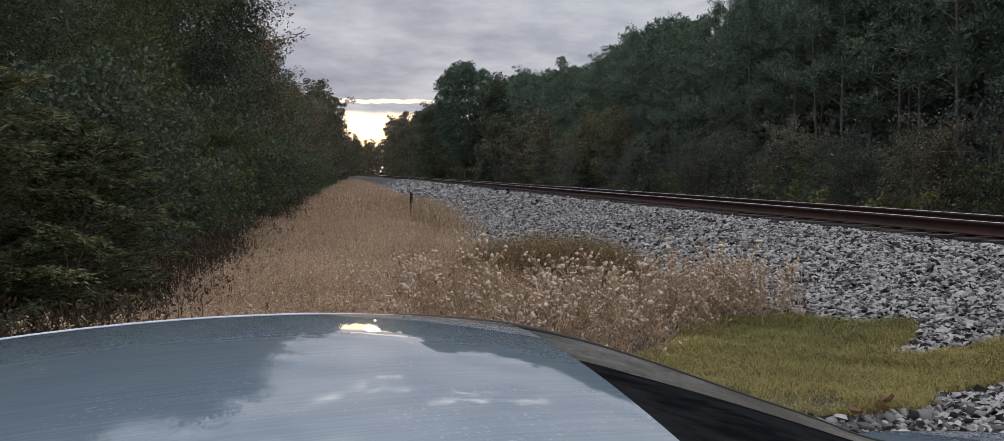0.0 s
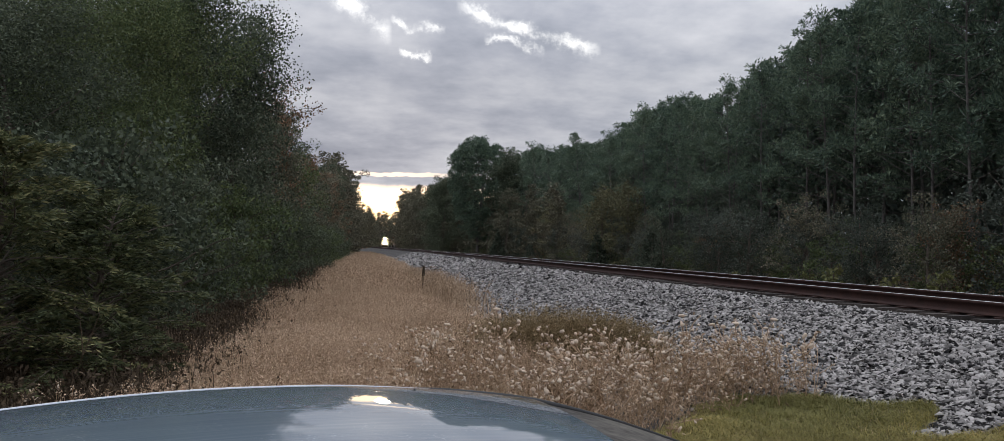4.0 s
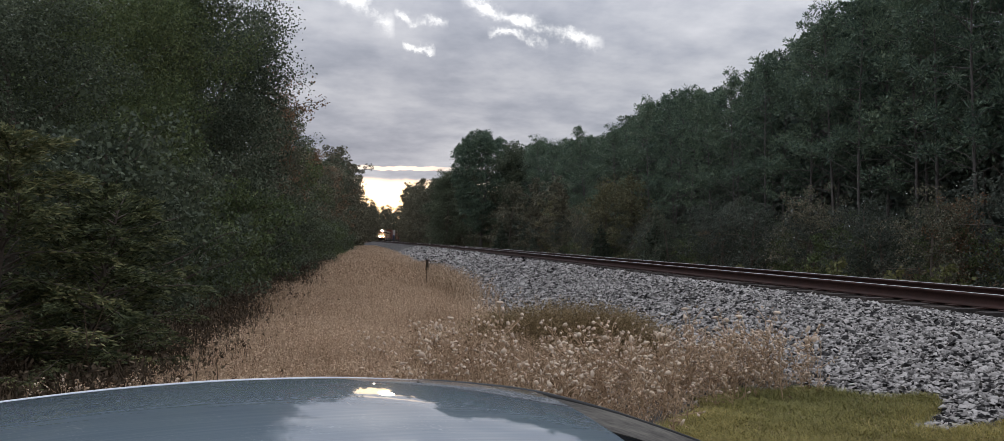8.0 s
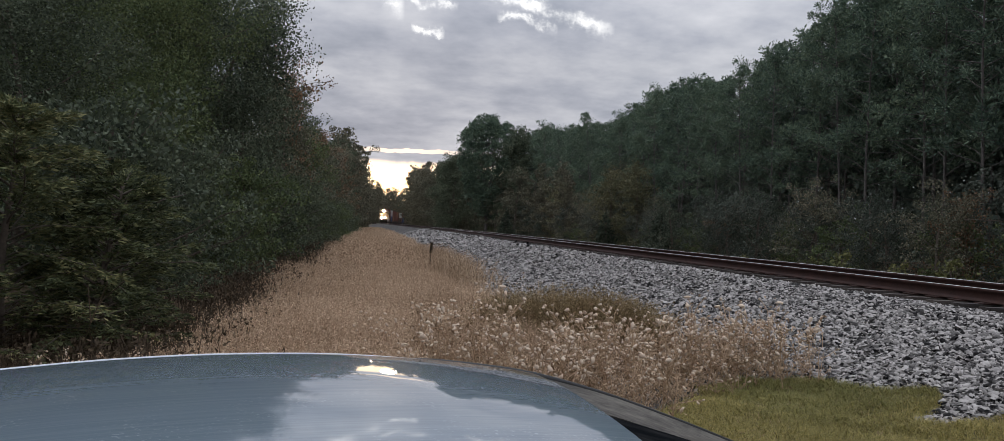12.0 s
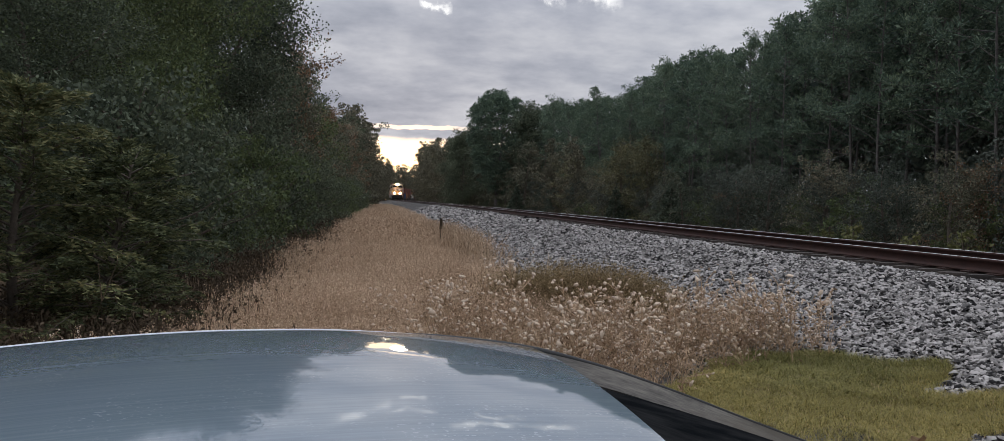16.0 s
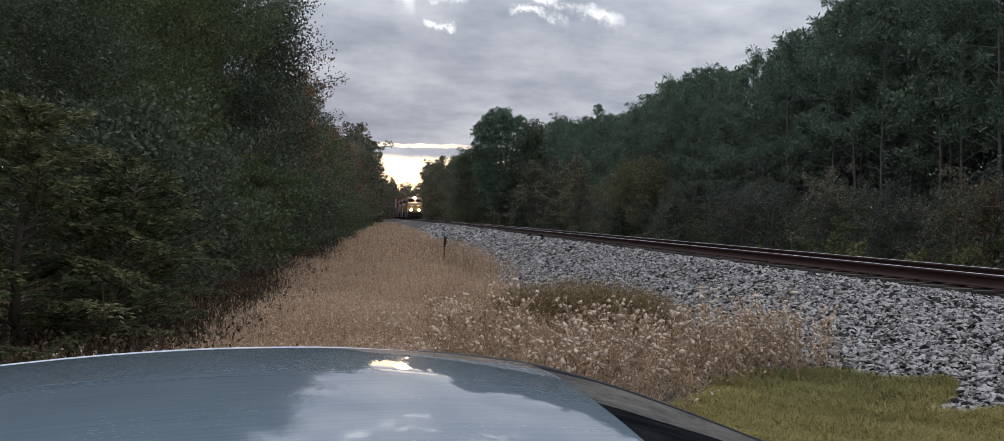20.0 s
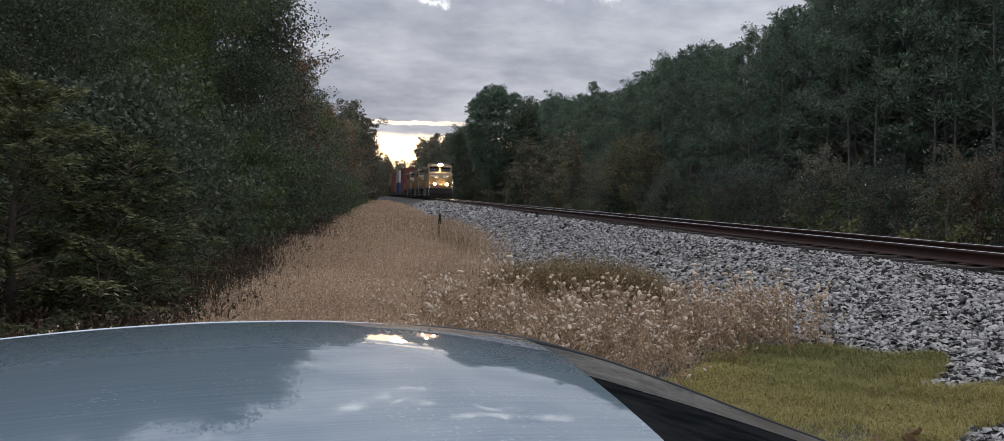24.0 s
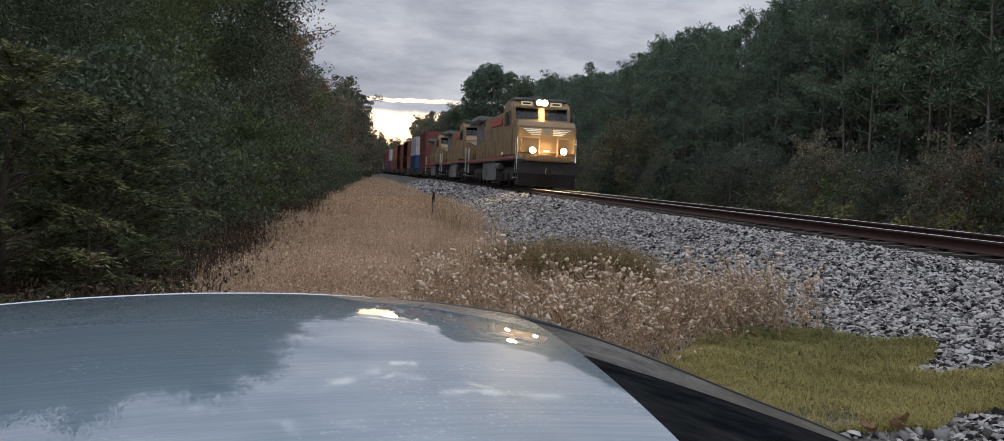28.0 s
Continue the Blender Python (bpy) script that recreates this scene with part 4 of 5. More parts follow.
    wood_mass(-26, -9.5, 55, 200, 10.5, 14000, 0.9, "dim depth of the broadleaf woods further off")
    # brush between the track and the pines
    brush = [broad_tree(101, 3.2, 1.7, 5000, 0.085, "leaf_brush", 0.02, "dark green brush before the pines", "shrub"), broad_tree(102, 4.2, 2.0, 6500, 0.085, "leaf_tan", 0.03, "tan and green brush before the pines", "shrub"),
             broad_tree(103, 3.4, 1.6, 4500, 0.085, "leaf_rust", 0.03, "brush with dull red autumn leaves before the pines", "shrub"), broad_tree(105, 3.6, 1.8, 5000, 0.085, "leaf_grey", 0.02, "greyish green brush before the pines", "shrub"), broad_tree(106, 2.6, 1.6, 4000, 0.085, "leaf_brush", 0.02, "low dark green brush before the pines", "shrub"), broad_tree(104, 2.2, 1.4, 3600, 0.08, "leaf_mid", 0.02, "low green brush before the pines", "shrub")]
    for b in brush:
        b.name = "shrub"
    # small dark evergreens, an olive tree and pale saplings before the pines
    ever = cone_evergreen(111, 3.6, 1.5, 1700)
    spread_copies([ever], [(19.4, 70.0), (17.8, 110.0), (20.6, 101.0), (20.2, 59.0)], rng, 0.9, 1.25)
    olive = broad_tree(112, 6.8, 2.5, 8000, 0.13, "leaf_olive", 0.04, "yellowing olive broadleaf tree at the foot of the pines")
    spread_copies([olive], [(21.6, 69.0), (21.2, 74.5), (20.8, 92.0)], rng, 0.95, 1.1)
    sapling = broad_tree(113, 1.5, 0.65, 420, 0.13, "leaf_pale", 0.05, "pale yellow-green sapling beside the track", "sapling")
    sapling.name = "sapling"
    spread_copies([sapling], [(17.6, 27.5), (17.2, 30.5), (17.9, 25.0), (18.3, 34.0), (17.5, 39.0)], rng, 0.7, 1.15)
    places = []
    y = 9.0
    while y < 150:
        places.append((23.2 + rng.uniform(-1.2, 0.8), y))
        places.append((20.9 + rng.uniform(-1.2, 1.0), y + 1.2))
        y += rng.uniform(1.8, 3.0) * (1 + y / 110)
    spread_copies([brush[0], brush[3], brush[4], brush[5]], places, rng, 0.75, 1.3)
    spread_copies([brush[3]], [(20.0, 43.5), (19.8, 46.5), (20.4, 49.0), (20.2, 33.0)], rng, 0.9, 1.15)
    spread_copies([brush[1]], [(19.9, 28.6), (21.5, 78.0), (20.8, 84.0), (22.0, 66.0), (21.0, 40.0)], rng, 0.9, 1.25)
    spread_copies([brush[2]], [(21.3, 29.5), (22.0, 52.0), (21.0, 95.0)], rng, 0.9, 1.2)


def stems_mesh(name, x, y, z, height, lean, width, material, parent, rng, seeds=0, seed_mat="straw", seed_size=0.03):
    """Thin standing stems, each a bent strip of two pieces, with small seed leaves up their length."""
    n = len(x)
    ang = rng.uniform(0, 2 * np.pi, n)
    d = np.stack([np.cos(ang), np.sin(ang), np.zeros(n)], -1)
    wv = np.stack([-np.sin(ang + rng.uniform(-1, 1, n)), np.cos(ang), np.zeros(n)], -1) * width[:, None] / 2
    p0 = np.stack([x, y, z], -1)
    p1 = p0 + d * (lean * 0.3 * height)[:, None] + np.stack([0 * x, 0 * x, height * 0.55], -1)
    p2 = p0 + d * (lean * height)[:, None] + np.stack([0 * x, 0 * x, height * (1 - 0.3 * lean)], -1)
    v = np.stack([p0 - wv, p0 + wv, p1 + wv * 0.8, p1 - wv * 0.8, p2 + wv * 0.25, p2 - wv * 0.25], 1).reshape(-1, 3)
    i = 6 * np.arange(n)[:, None]
    f = np.concatenate([i + (0, 1, 2, 3), i + (3, 2, 4, 5)])
    pieces = [(v, f)]
    sheet_mesh(name, *joined(pieces), material, parent)
    if seeds:
        w = np.repeat(np.arange(n), seeds)
        s = rng.uniform(0.45, 1.0, len(w))[:, None]
        c = p1[w] * (1 - s) + p2[w] * s + rng.normal(0, seed_size * 0.6, (len(w), 3))
        al = units(len(w), rng) + (0, 0, 0.3)
        al /= np.linalg.norm(al, axis=1, keepdims=True)
        ln = seed_size * rng.uniform(0.6, 1.5, len(w))
        sheet_mesh("seed_heads", *leaf_quads(c, al, square_to(al, rng), ln, ln * 0.5), seed_mat, parent)


def build_meadow():
    rng = np.random.default_rng(5)
    field = tagged(new("dry_grass"), "tan dry grass gone to seed in the strip beside the track", "grass", kind="stuff")
    xs, ys, hs, ws = [], [], [], []
    for y0, y1, dens, w in ((7.0, 14, 480, 0.006), (14, 26, 300, 0.009), (26, 50, 130, 0.016), (50, 95, 48, 0.032), (95, 180, 16, 0.065)):
        n = int((y1 - y0) * 7.2 * dens)
        y = rng.uniform(y0, y1, n)
        off = rng.uniform(-11.3, -4.1, n)
        edge = np.interp(y, (8, 30, 86, 150), (-10.9, -10.7, -9.8, -8.6)) + 0.25 * np.sin(y * 0.5) + rng.normal(0, 0.3, n)
        right = np.interp(y, (9, 12, 25, 37, 60, 120), (-5.4, -6.5, -6.6, -6.1, -5.3, -4.9)) + 0.2 * np.sin(y * 0.37 + 1) + rng.normal(0, 0.22, n)
        keep = (off > edge) & (off < right) & ((off < -8.3) | (rng.uniform(0, 1, n) < smooth_step(8.6, 12.0, y)))
        xs.append((track_x(y) + off)[keep])
        ys.append(y[keep])
        hs.append(rng.uniform(0.16, 0.40, n)[keep])
        ws.append(np.full(n, w)[keep] * rng.uniform(0.7, 1.3, keep.sum()))
    x, y, h, w = (np.concatenate(a) for a in (xs, ys, hs, ws))
    h = h * (0.75 + 0.5 * (np.sin(x * 1.3 + y * 0.7) * np.cos(y * 0.45 - x) * 0.5 + 0.5))
    near = y < 30
    for sel, nm, sd, sz in ((near, "near_stems", 5, 0.024), (~near, "far_stems", 2, 0.07)):
        stems_mesh(nm, x[sel], y[sel], ground_z(x[sel], y[sel]), h[sel], rng.uniform(0.05, 0.5, sel.sum()), w[sel], "straw", field, rng, sd, "straw", sz)
    # brown dead growth by the trees, its colour darkened for their shade
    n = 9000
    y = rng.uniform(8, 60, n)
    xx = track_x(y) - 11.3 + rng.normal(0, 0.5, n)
    edge = tagged(new("dead_weeds"), "brown dead weeds by the trees, tree shade put into their dark tone", "weeds", kind="stuff")
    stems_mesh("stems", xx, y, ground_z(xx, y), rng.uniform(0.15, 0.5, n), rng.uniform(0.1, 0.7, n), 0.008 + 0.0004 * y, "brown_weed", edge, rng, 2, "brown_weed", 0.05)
    # darker brush on the toe of the ballast
    n = 9000
    cx, cy = rng.normal(0, 1, n), rng.normal(0, 1, n)
    spot = rng.integers(0, 5, n)
    xx = np.choose(spot, (2.95, 2.6, 3.35, 3.75, 2.2)) + 0.30 * cx
    yy = np.choose(spot, (11.4, 12.0, 11.6, 12.1, 12.6)) + 0.30 * cy
    brush = tagged(new("dead_brush"), "low brown and olive brush at the toe of the ballast", "weeds", kind="stuff")
    stems_mesh("stems", xx, yy, ground_z(xx, yy), rng.uniform(0.42, 0.98, n) * np.clip(1.2 - 0.26 * np.hypot(cx, cy), 0.3, 1) * np.choose(spot, (1.0, 0.95, 0.95, 0.8, 0.8)), rng.uniform(0.1, 0.8, n), np.full(n, 0.007), "olive", brush, rng, 4, "olive", 0.026)
    # a clump of tall reddish grass by the ballast, with one dark stalk
    n = 2600
    xx, yy = 2.8 + 0.3 * rng.normal(0, 1, n), 29.0 + 4.5 * rng.normal(0, 1, n)
    tall = tagged(new("tall_grass"), "clump of tall reddish-brown grass at the toe of the ballast", "grass", kind="stuff")
    stems_mesh("stems", xx, yy, ground_z(xx, yy), rng.uniform(0.3, 0.85, n), rng.uniform(0.05, 0.5, n), np.full(n, 0.012), "weed_leaf", tall, rng, 2, "weed_leaf", 0.05)
    # straw litter under the tall weeds
    n = 13000
    xx, yy = rng.uniform(0.2, 4.7, n), rng.uniform(7.4, 13.2, n)
    k = (xx + 0.2 * (yy - 8) < 4.8 + rng.normal(0, 0.2, n)) & (rng.uniform(0, 1.6, n) < xx) & (lawn_lobes(xx, yy) > 1.0)
    xx, yy = xx[k], yy[k]
    fill = tagged(new("dead_weeds"), "tangle of brown straw under the tall dead weeds", "weeds", kind="stuff")
    stems_mesh("stems", xx, yy, np.maximum(ground_z(xx, yy), bed_z(xx - TRACK_X) + rise(yy)), rng.uniform(0.06, 0.27, len(xx)), rng.uniform(0.6, 1.6, len(xx)), np.full(len(xx), 0.005), "weed_leaf", fill, rng, 3, "weed_leaf", 0.022)
    # litter by the trees nearest the car; the cedars' shade is in its colour
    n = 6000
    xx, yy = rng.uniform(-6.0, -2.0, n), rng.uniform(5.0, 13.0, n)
    shade = tagged(new("dead_weeds"), "brown litter and dead weeds under the cedars, darkened for shade", "weeds", kind="stuff")
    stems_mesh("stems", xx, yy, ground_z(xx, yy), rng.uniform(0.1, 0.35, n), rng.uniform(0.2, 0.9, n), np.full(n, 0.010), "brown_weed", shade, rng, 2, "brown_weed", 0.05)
    # green tuft of grass between the car and the stones
    lawn = tagged(new("green_grass"), "short yellow-green grass patch at the edge of the stones", "grass", kind="stuff")
    n = 120000
    u, v = rng.uniform(2.3, 5.3, n), rng.uniform(5.0, 9.2, n)
    keep = lawn_lobes(u, v) + np.abs(rng.normal(0, 0.16, n)) < 1.05
    keep &= ~((np.hypot((u - 3.2) / 0.28, (v - 5.75) / 0.3) < 1) & (rng.uniform(0, 1, n) < 0.7))
    xx, yy = u[keep], v[keep]
    deep = (yy + rng.normal(0, 0.4, len(xx)) > 7.2) & (xx > 3.5 + rng.normal(0, 0.2, len(xx)))
    zz = np.maximum(ground_z(xx, yy), bed_z(xx - TRACK_X) + rise(yy))
    tall = 0.55 + 0.8 * (np.sin(xx * 6.1 + 1.3 * yy) * np.cos(yy * 5.3) * 0.3 + np.sin(xx * 13 - 4 * yy) * np.sin(yy * 11 + 2 * xx) * 0.2 + 0.5)
    for sel, nm, mt in ((~deep, "blades", "grass"), (deep, "green_blades", "deep_grass")):
        k = sel.sum()
        stems_mesh(nm, xx[sel], yy[sel], zz[sel], rng.uniform(0.03, 0.092, k) * tall[sel], rng.uniform(0.5, 1.8, k), rng.uniform(0.003, 0.006, k), mt, lawn, rng)
    k = rng.uniform(size=len(xx)) < 0.05
    stems_mesh("dry_blades", xx[k], yy[k], zz[k], rng.uniform(0.03, 0.065, k.sum()), rng.uniform(0.5, 1.5, k.sum()), np.full(k.sum(), 0.004), "weed_stem", lawn, rng)


def fluff_head(rng):
    """One seed head: a ragged pale puff, drawn out in uneven tips."""
    bm = bmesh.new()
    bmesh.ops.create_icosphere(bm, subdivisions=1, radius=0.025)
    v = np.array([q.co for q in bm.verts])
    f = np.array([[q.index for q in g.verts] for g in bm.faces])
    bm.free()
    return v * rng.uniform(0.35, 1.55, (len(v), 1)) + (0, 0, 0.006), f


HEADS = []


def weed_plant(seed):
    """A dead weed: a branched straw stalk with pale fluffy heads."""
    rng = np.random.default_rng(seed)
    if not HEADS:
        for _ in range(4):
            ob = sheet_mesh("seed_head", *fluff_head(rng), "fluff")
            HEADS.append(ob.data)
            bpy.data.objects.remove(ob)
    t = thing("weed", "dead straw-coloured weed with pale fluffy seed heads", "weed", "dead weeds by the car")
    h = rng.uniform(0.6, 0.9)
    path, rad = limb(rng, (0, 0, -0.03), (0, 0, 1), h, 0.007, 0.004, 0.11, 7)
    heads, leaves = [path[-1]], []
    sheet_mesh("stalk", *tube_arrays(path, rad, 4), "weed_stem", t)
    for k in range(7):
        u = rng.uniform(0.3, 0.97)
        base = np.array([np.interp(u * 7, np.arange(8), path[:, j]) for j in range(3)])
        ang = rng.uniform(0, 6.28)
        p, r = limb(rng, base, (math.cos(ang) * 0.7, math.sin(ang) * 0.7, 0.8), rng.uniform(0.12, 0.32), 0.0048, 0.003, 0.22, 4)
        sheet_mesh("branch", *tube_arrays(p, r, 4), "weed_stem", t)
        heads += [p[-1], p[-2] + rng.normal(0, 0.02, 3)] if k % 2 else [p[-1]]
        leaves.append(np.repeat(p[1:], 2, 0))
    for k, p in enumerate(heads):
        ob = new("seed_head", HEADS[k % 4])
        ob.parent = t
        ob.matrix_basis = pose(*p, *rng.uniform(0, 360, 3)) @ Matrix.Diagonal((*(rng.uniform(0.45, 1.0, 2)), rng.uniform(0.6, 1.5), 1.0))
    lv = np.concatenate(leaves + [np.repeat(path[:6], 4, 0)])
    lv = lv + rng.normal(0, 0.035, lv.shape)
    al = units(len(lv), rng) + (0, 0, -0.4)
    al /= np.linalg.norm(al, axis=1, keepdims=True)
    ln = rng.uniform(0.04, 0.11, len(lv))
    withered = sheet_mesh("leaves", *leaf_quads(lv, al, square_to(al, rng), ln * 0.7, ln * 0.22), "weed_leaf", t)
    tagged(withered, kind="stuff")
    return t


def build_weeds():
    rng = np.random.default_rng(17)
    plants = [weed_plant(s) for s in (201, 202, 203, 204, 205)]
    places = []
    while len(places) < 185:
        x, y = rng.uniform(0.1, 4.9), rng.uniform(6.7, 10.4)
        if x < 1.5 + (13.5 - y) * 0.95 and x + 0.15 * (y - 8) < 4.95 and not (x > 2.7 and y < 8.2) and rng.uniform() < 0.12 + 0.30 * x:
            places.append((x, y))
    spread_copies(plants, [q for q in places if q[1] < 9.4 or q[0] < 1.6], rng, 0.6, 1.1)
    spread_copies(plants, [q for q in places if not (q[1] < 9.4 or q[0] < 1.6)], rng, 0.42, 0.85)
    spread_copies(plants, [(3.7 + 0.9 * rng.uniform(), 8.9 + 0.8 * rng.uniform()) for _ in range(14)], rng, 0.8, 1.1)
    spread_copies(plants, [(-2.85, 8.3), (-2.62, 8.25), (-2.50, 8.35), (-2.38, 8.3), (-2.06, 8.3), (-1.95, 8.4), (-1.82, 8.35), (-1.66, 8.5)], rng, 0.42, 0.6)
    bm = bmesh.new()
    rod(bm, (2.25, 29.0, 0.0), (2.27, 29.0, 0.75), 0.018, 0.02, 7)
    rod(bm, (2.27, 29.0, 0.72), (2.28, 29.0, 1.05), 0.055, 0.035, 8)
    tagged(part("dead_stalk", bm, "brown_weed"), "dark brown dead stalk standing in the dry grass", "stalk")
    # curled dead leaves by the green grass
    for k, (x, y, a) in enumerate(((3.25, 5.25, 30), (3.45, 5.22, 110), (3.62, 5.4, 200))):
        rows = [[(0.045 * (i - 2) / 2 * (1 - abs(j - 2) / 2.6), 0.05 * (j - 2) / 2, 0.012 + 0.010 * abs(i - 2) + 0.006 * (j - 2) ** 2) for i in range(5)] for j in range(5)]
        bm = bmesh.new()
        grid = [[bm.verts.new(p) for p in r] for r in rows]
        for g, h in zip(grid, grid[1:]):
            for i in range(4):
                bm.faces.new((g[i], g[i + 1], h[i + 1], h[i]))
        bmesh.ops.solidify(bm, geom=bm.faces[:], thickness=0.001)
        leaf = tagged(part("fallen_leaf", bm, "fallen"), "curled tan fallen leaf by the green grass", "leaf")
        leaf.matrix_basis = pose(x, y, float(max(ground_z(x, y), bed_z(x - TRACK_X))) + 0.03, 20, 10, a) @ Matrix.Scale(1.3, 4)
    # a bare stick against the left trees
    bm = bmesh.new()
    for a, b in (((-2.46, 8.3, 0.05), (-2.30, 8.32, 0.62)), ((-2.30, 8.32, 0.62), (-2.18, 8.35, 0.98)), ((-2.30, 8.32, 0.62), (-2.36, 8.4, 0.95)), ((-2.24, 8.34, 0.80), (-2.05, 8.36, 0.98))):
        rod(bm, a, b, 0.006, 0.003, 6)
    tagged(part("bare_stick", bm, "brown_weed"), "thin bare brown stick in the grass by the trees", "stick")


# ---- the car beside which the camera is held ----
CAR = pose(0, 0, 0, 0, 0, 12)      # its x runs to the bonnet, its y across to the far side
SIDE = ((-1.35, 1.18), (-0.95, 1.275), (-0.55, 1.335), (-0.175, 1.374), (-0.016, 1.387), (0.168, 1.390), (0.324, 1.385), (0.497, 1.368), (0.657, 1.338), (0.854, 1.274), (1.058, 1.195), (1.31, 1.105), (1.45, 1.04))
MID, HALF = 0.83, 0.575            # the car's middle line and half the roof's width


def side_z(u):
    """The height of the roof's edge, and of the windscreen pillar below it."""
    us, zs = [p[0] for p in SIDE], [p[1] for p in SIDE]
    w = np.array([-2, -1, 0, 1, 2]) * 0.05
    return sum(np.interp(np.asarray(u, float) + d, us, zs) for d in w) / 5


def header_u(v):
    """Where the roof panel ends and the windscreen begins."""
    return 0.391 + 0.235 * (np.asarray(v) - 0.6)


def crown_z(v):
    r = np.abs((np.asarray(v, float) - MID) / HALF)
    return 0.024 * (1 - r ** 2) - 0.014 * np.clip((r - 0.90) / 0.1, 0, 1) ** 2


def strip(bm, rows):
    """A sheet through rows of places."""
    grid = [[bm.verts.new(p) for p in r] for r in rows]
    for a, b in zip(grid, grid[1:]):
        for i in range(len(a) - 1):
            bm.faces.new((a[i], a[i + 1], b[i + 1], b[i]))
    return bm


def thick(bm, t):
    bmesh.ops.recalc_face_normals(bm, faces=bm.faces)
    if sum(f.normal.z for f in bm.faces) < 0:
        bmesh.ops.reverse_faces(bm, faces=bm.faces)
    bmesh.ops.solidify(bm, geom=bm.faces[:], thickness=t)
    return bm


def build_car():
    car = thing("car", "silver-blue car with a dusty polished roof, parked on the grass", "car")
    car.matrix_basis = CAR
    vs = np.concatenate([np.linspace(MID - HALF, MID + 0.5, 28), np.linspace(MID + 0.505, MID + HALF, 12)])
    rows = []
    for k in range(61):
        row = []
        for v in vs:
            u = -0.95 + (float(header_u(v)) + 0.95) * k / 60
            row.append((u, v, float(side_z(u) + crown_z(v))))
        rows.append(row)
    part("roof", thick(strip(bmesh.new(), rows), 0.012), "paint", car, "dusty polished silver-blue roof panel", smooth=True)
    # windscreen, a little below the panels round it
    rows = []
    for k in range(41):
        row = []
        for v in np.linspace(MID - HALF + 0.050, MID + HALF - 0.050, 30):
            u = float(header_u(v)) + 0.004 + (1.42 - float(header_u(v))) * k / 40
            w = float(smooth_step(0.36, 0.62, u))
            row.append((u, v, float(side_z(u) + crown_z(v) + 0.02 * (k / 40)) - 0.006 - 0.038 * w))
        rows.append(row)
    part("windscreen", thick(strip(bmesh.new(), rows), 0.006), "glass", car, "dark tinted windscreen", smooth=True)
    for s, nm in ((1, "windscreen_pillar"), (-1, "windscreen_pillar")):
        rows = []
        for k in range(41):
            row = []
            for j in range(8):
                v = MID + s * (HALF - 0.052 + 0.052 * j / 7)
                u0 = float(header_u(v)) + 0.003
                u = u0 + (1.45 - u0) * k / 40
                w = float(smooth_step(0.36, 0.62, u))
                flat = float(side_z(u) + crown_z(v)) + 0.002
                row.append((u, v, flat + w * (float(side_z(u)) - 0.004 - 0.030 * (1 - j / 7) - flat)))
            rows.append(row)
        # matt pillar whose streaks of reflected ballast are painted in
        part(nm, thick(strip(bmesh.new(), rows), 0.01), "pillar", car, "dusty windscreen pillar with the ballast's reflection painted on", smooth=True)
        # weather strip along the roof's edge and down the pillar
        us = np.linspace(0.31, 1.46, 40)
        pts = np.stack([us, np.full_like(us, MID + s * (HALF + 0.004)), side_z(us) - 0.008 + 0.004 * smooth_step(0.42, 0.64, us)], -1)
        sheet_mesh("weather_strip", *tube_arrays(pts, 0.0015 + 0.006 * smooth_step(0.31, 0.44, us) - 0.0035 * smooth_step(0.45, 0.8, us), 8), "rubber", car, smooth=True)
    # thin pale strip added along the far roof edge as its bright highlight
    us = np.linspace(-0.95, 0.44, 50)
    pts = np.stack([us, np.full_like(us, MID + HALF - 0.002), side_z(us) - 0.003], -1)
    sheet_mesh("roof_moulding", *tube_arrays(pts, 0.0019 - 0.0015 * smooth_step(0.22, 0.44, us), 8), "trim", car, smooth=True)
    # rear window
    rows = []
    for k in range(13):
        row = []
        for v in np.linspace(MID - HALF + 0.05, MID + HALF - 0.05, 16):
            u = -0.955 - 0.62 * k / 12
            row.append((u, v, float(side_z(-0.95) + crown_z(v)) - 0.012 - 0.34 * (k / 12) ** 1.15))
        rows.append(row)
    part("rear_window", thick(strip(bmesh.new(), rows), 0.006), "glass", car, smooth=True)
    # side windows
    for s in (1, -1):
        rows = []
        for k in range(25):
            u = -0.95 + 2.35 * k / 24
            top = float(side_z(u)) - 0.025
            rows.append([(u, MID + s * (HALF + 0.002 + 0.22 * (j / 6)), top + (0.90 - top) * j / 6) for j in range(7)])
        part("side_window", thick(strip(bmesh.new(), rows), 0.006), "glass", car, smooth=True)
    # body below the windows: cross sections from tail to nose
    secs = ((-2.10, 0.62, 0.42, 0.80), (-2.02, 0.76, 0.30, 0.93), (-1.6, 0.84, 0.24, 0.96), (-0.9, 0.87, 0.20, 0.955), (0.0, 0.875, 0.20, 0.94), (0.9, 0.875, 0.20, 0.935), (1.4, 0.87, 0.22, 0.975), (1.9, 0.85, 0.25, 0.935), (2.35, 0.78, 0.28, 0.80), (2.52, 0.60, 0.36, 0.66))
    rows = []
    for u, w, z0, z1 in secs:
        row = []
        for j in range(25):
            a = math.pi * 2 * j / 24
            cx, cz = math.cos(a), math.sin(a)
            sx, sz = math.copysign(abs(cx) ** 0.42, cx), math.copysign(abs(cz) ** 0.42, cz)
            row.append((u, MID + w * sx, (z0 + z1) / 2 + (z1 - z0) / 2 * sz))
        rows.append(row)
    bm = strip(bmesh.new(), rows)
    bmesh.ops.remove_doubles(bm, verts=bm.verts[:], dist=0.0005)
    bmesh.ops.holes_fill(bm, edges=bm.edges[:], sides=30)
    bmesh.ops.recalc_face_normals(bm, faces=bm.faces[:])
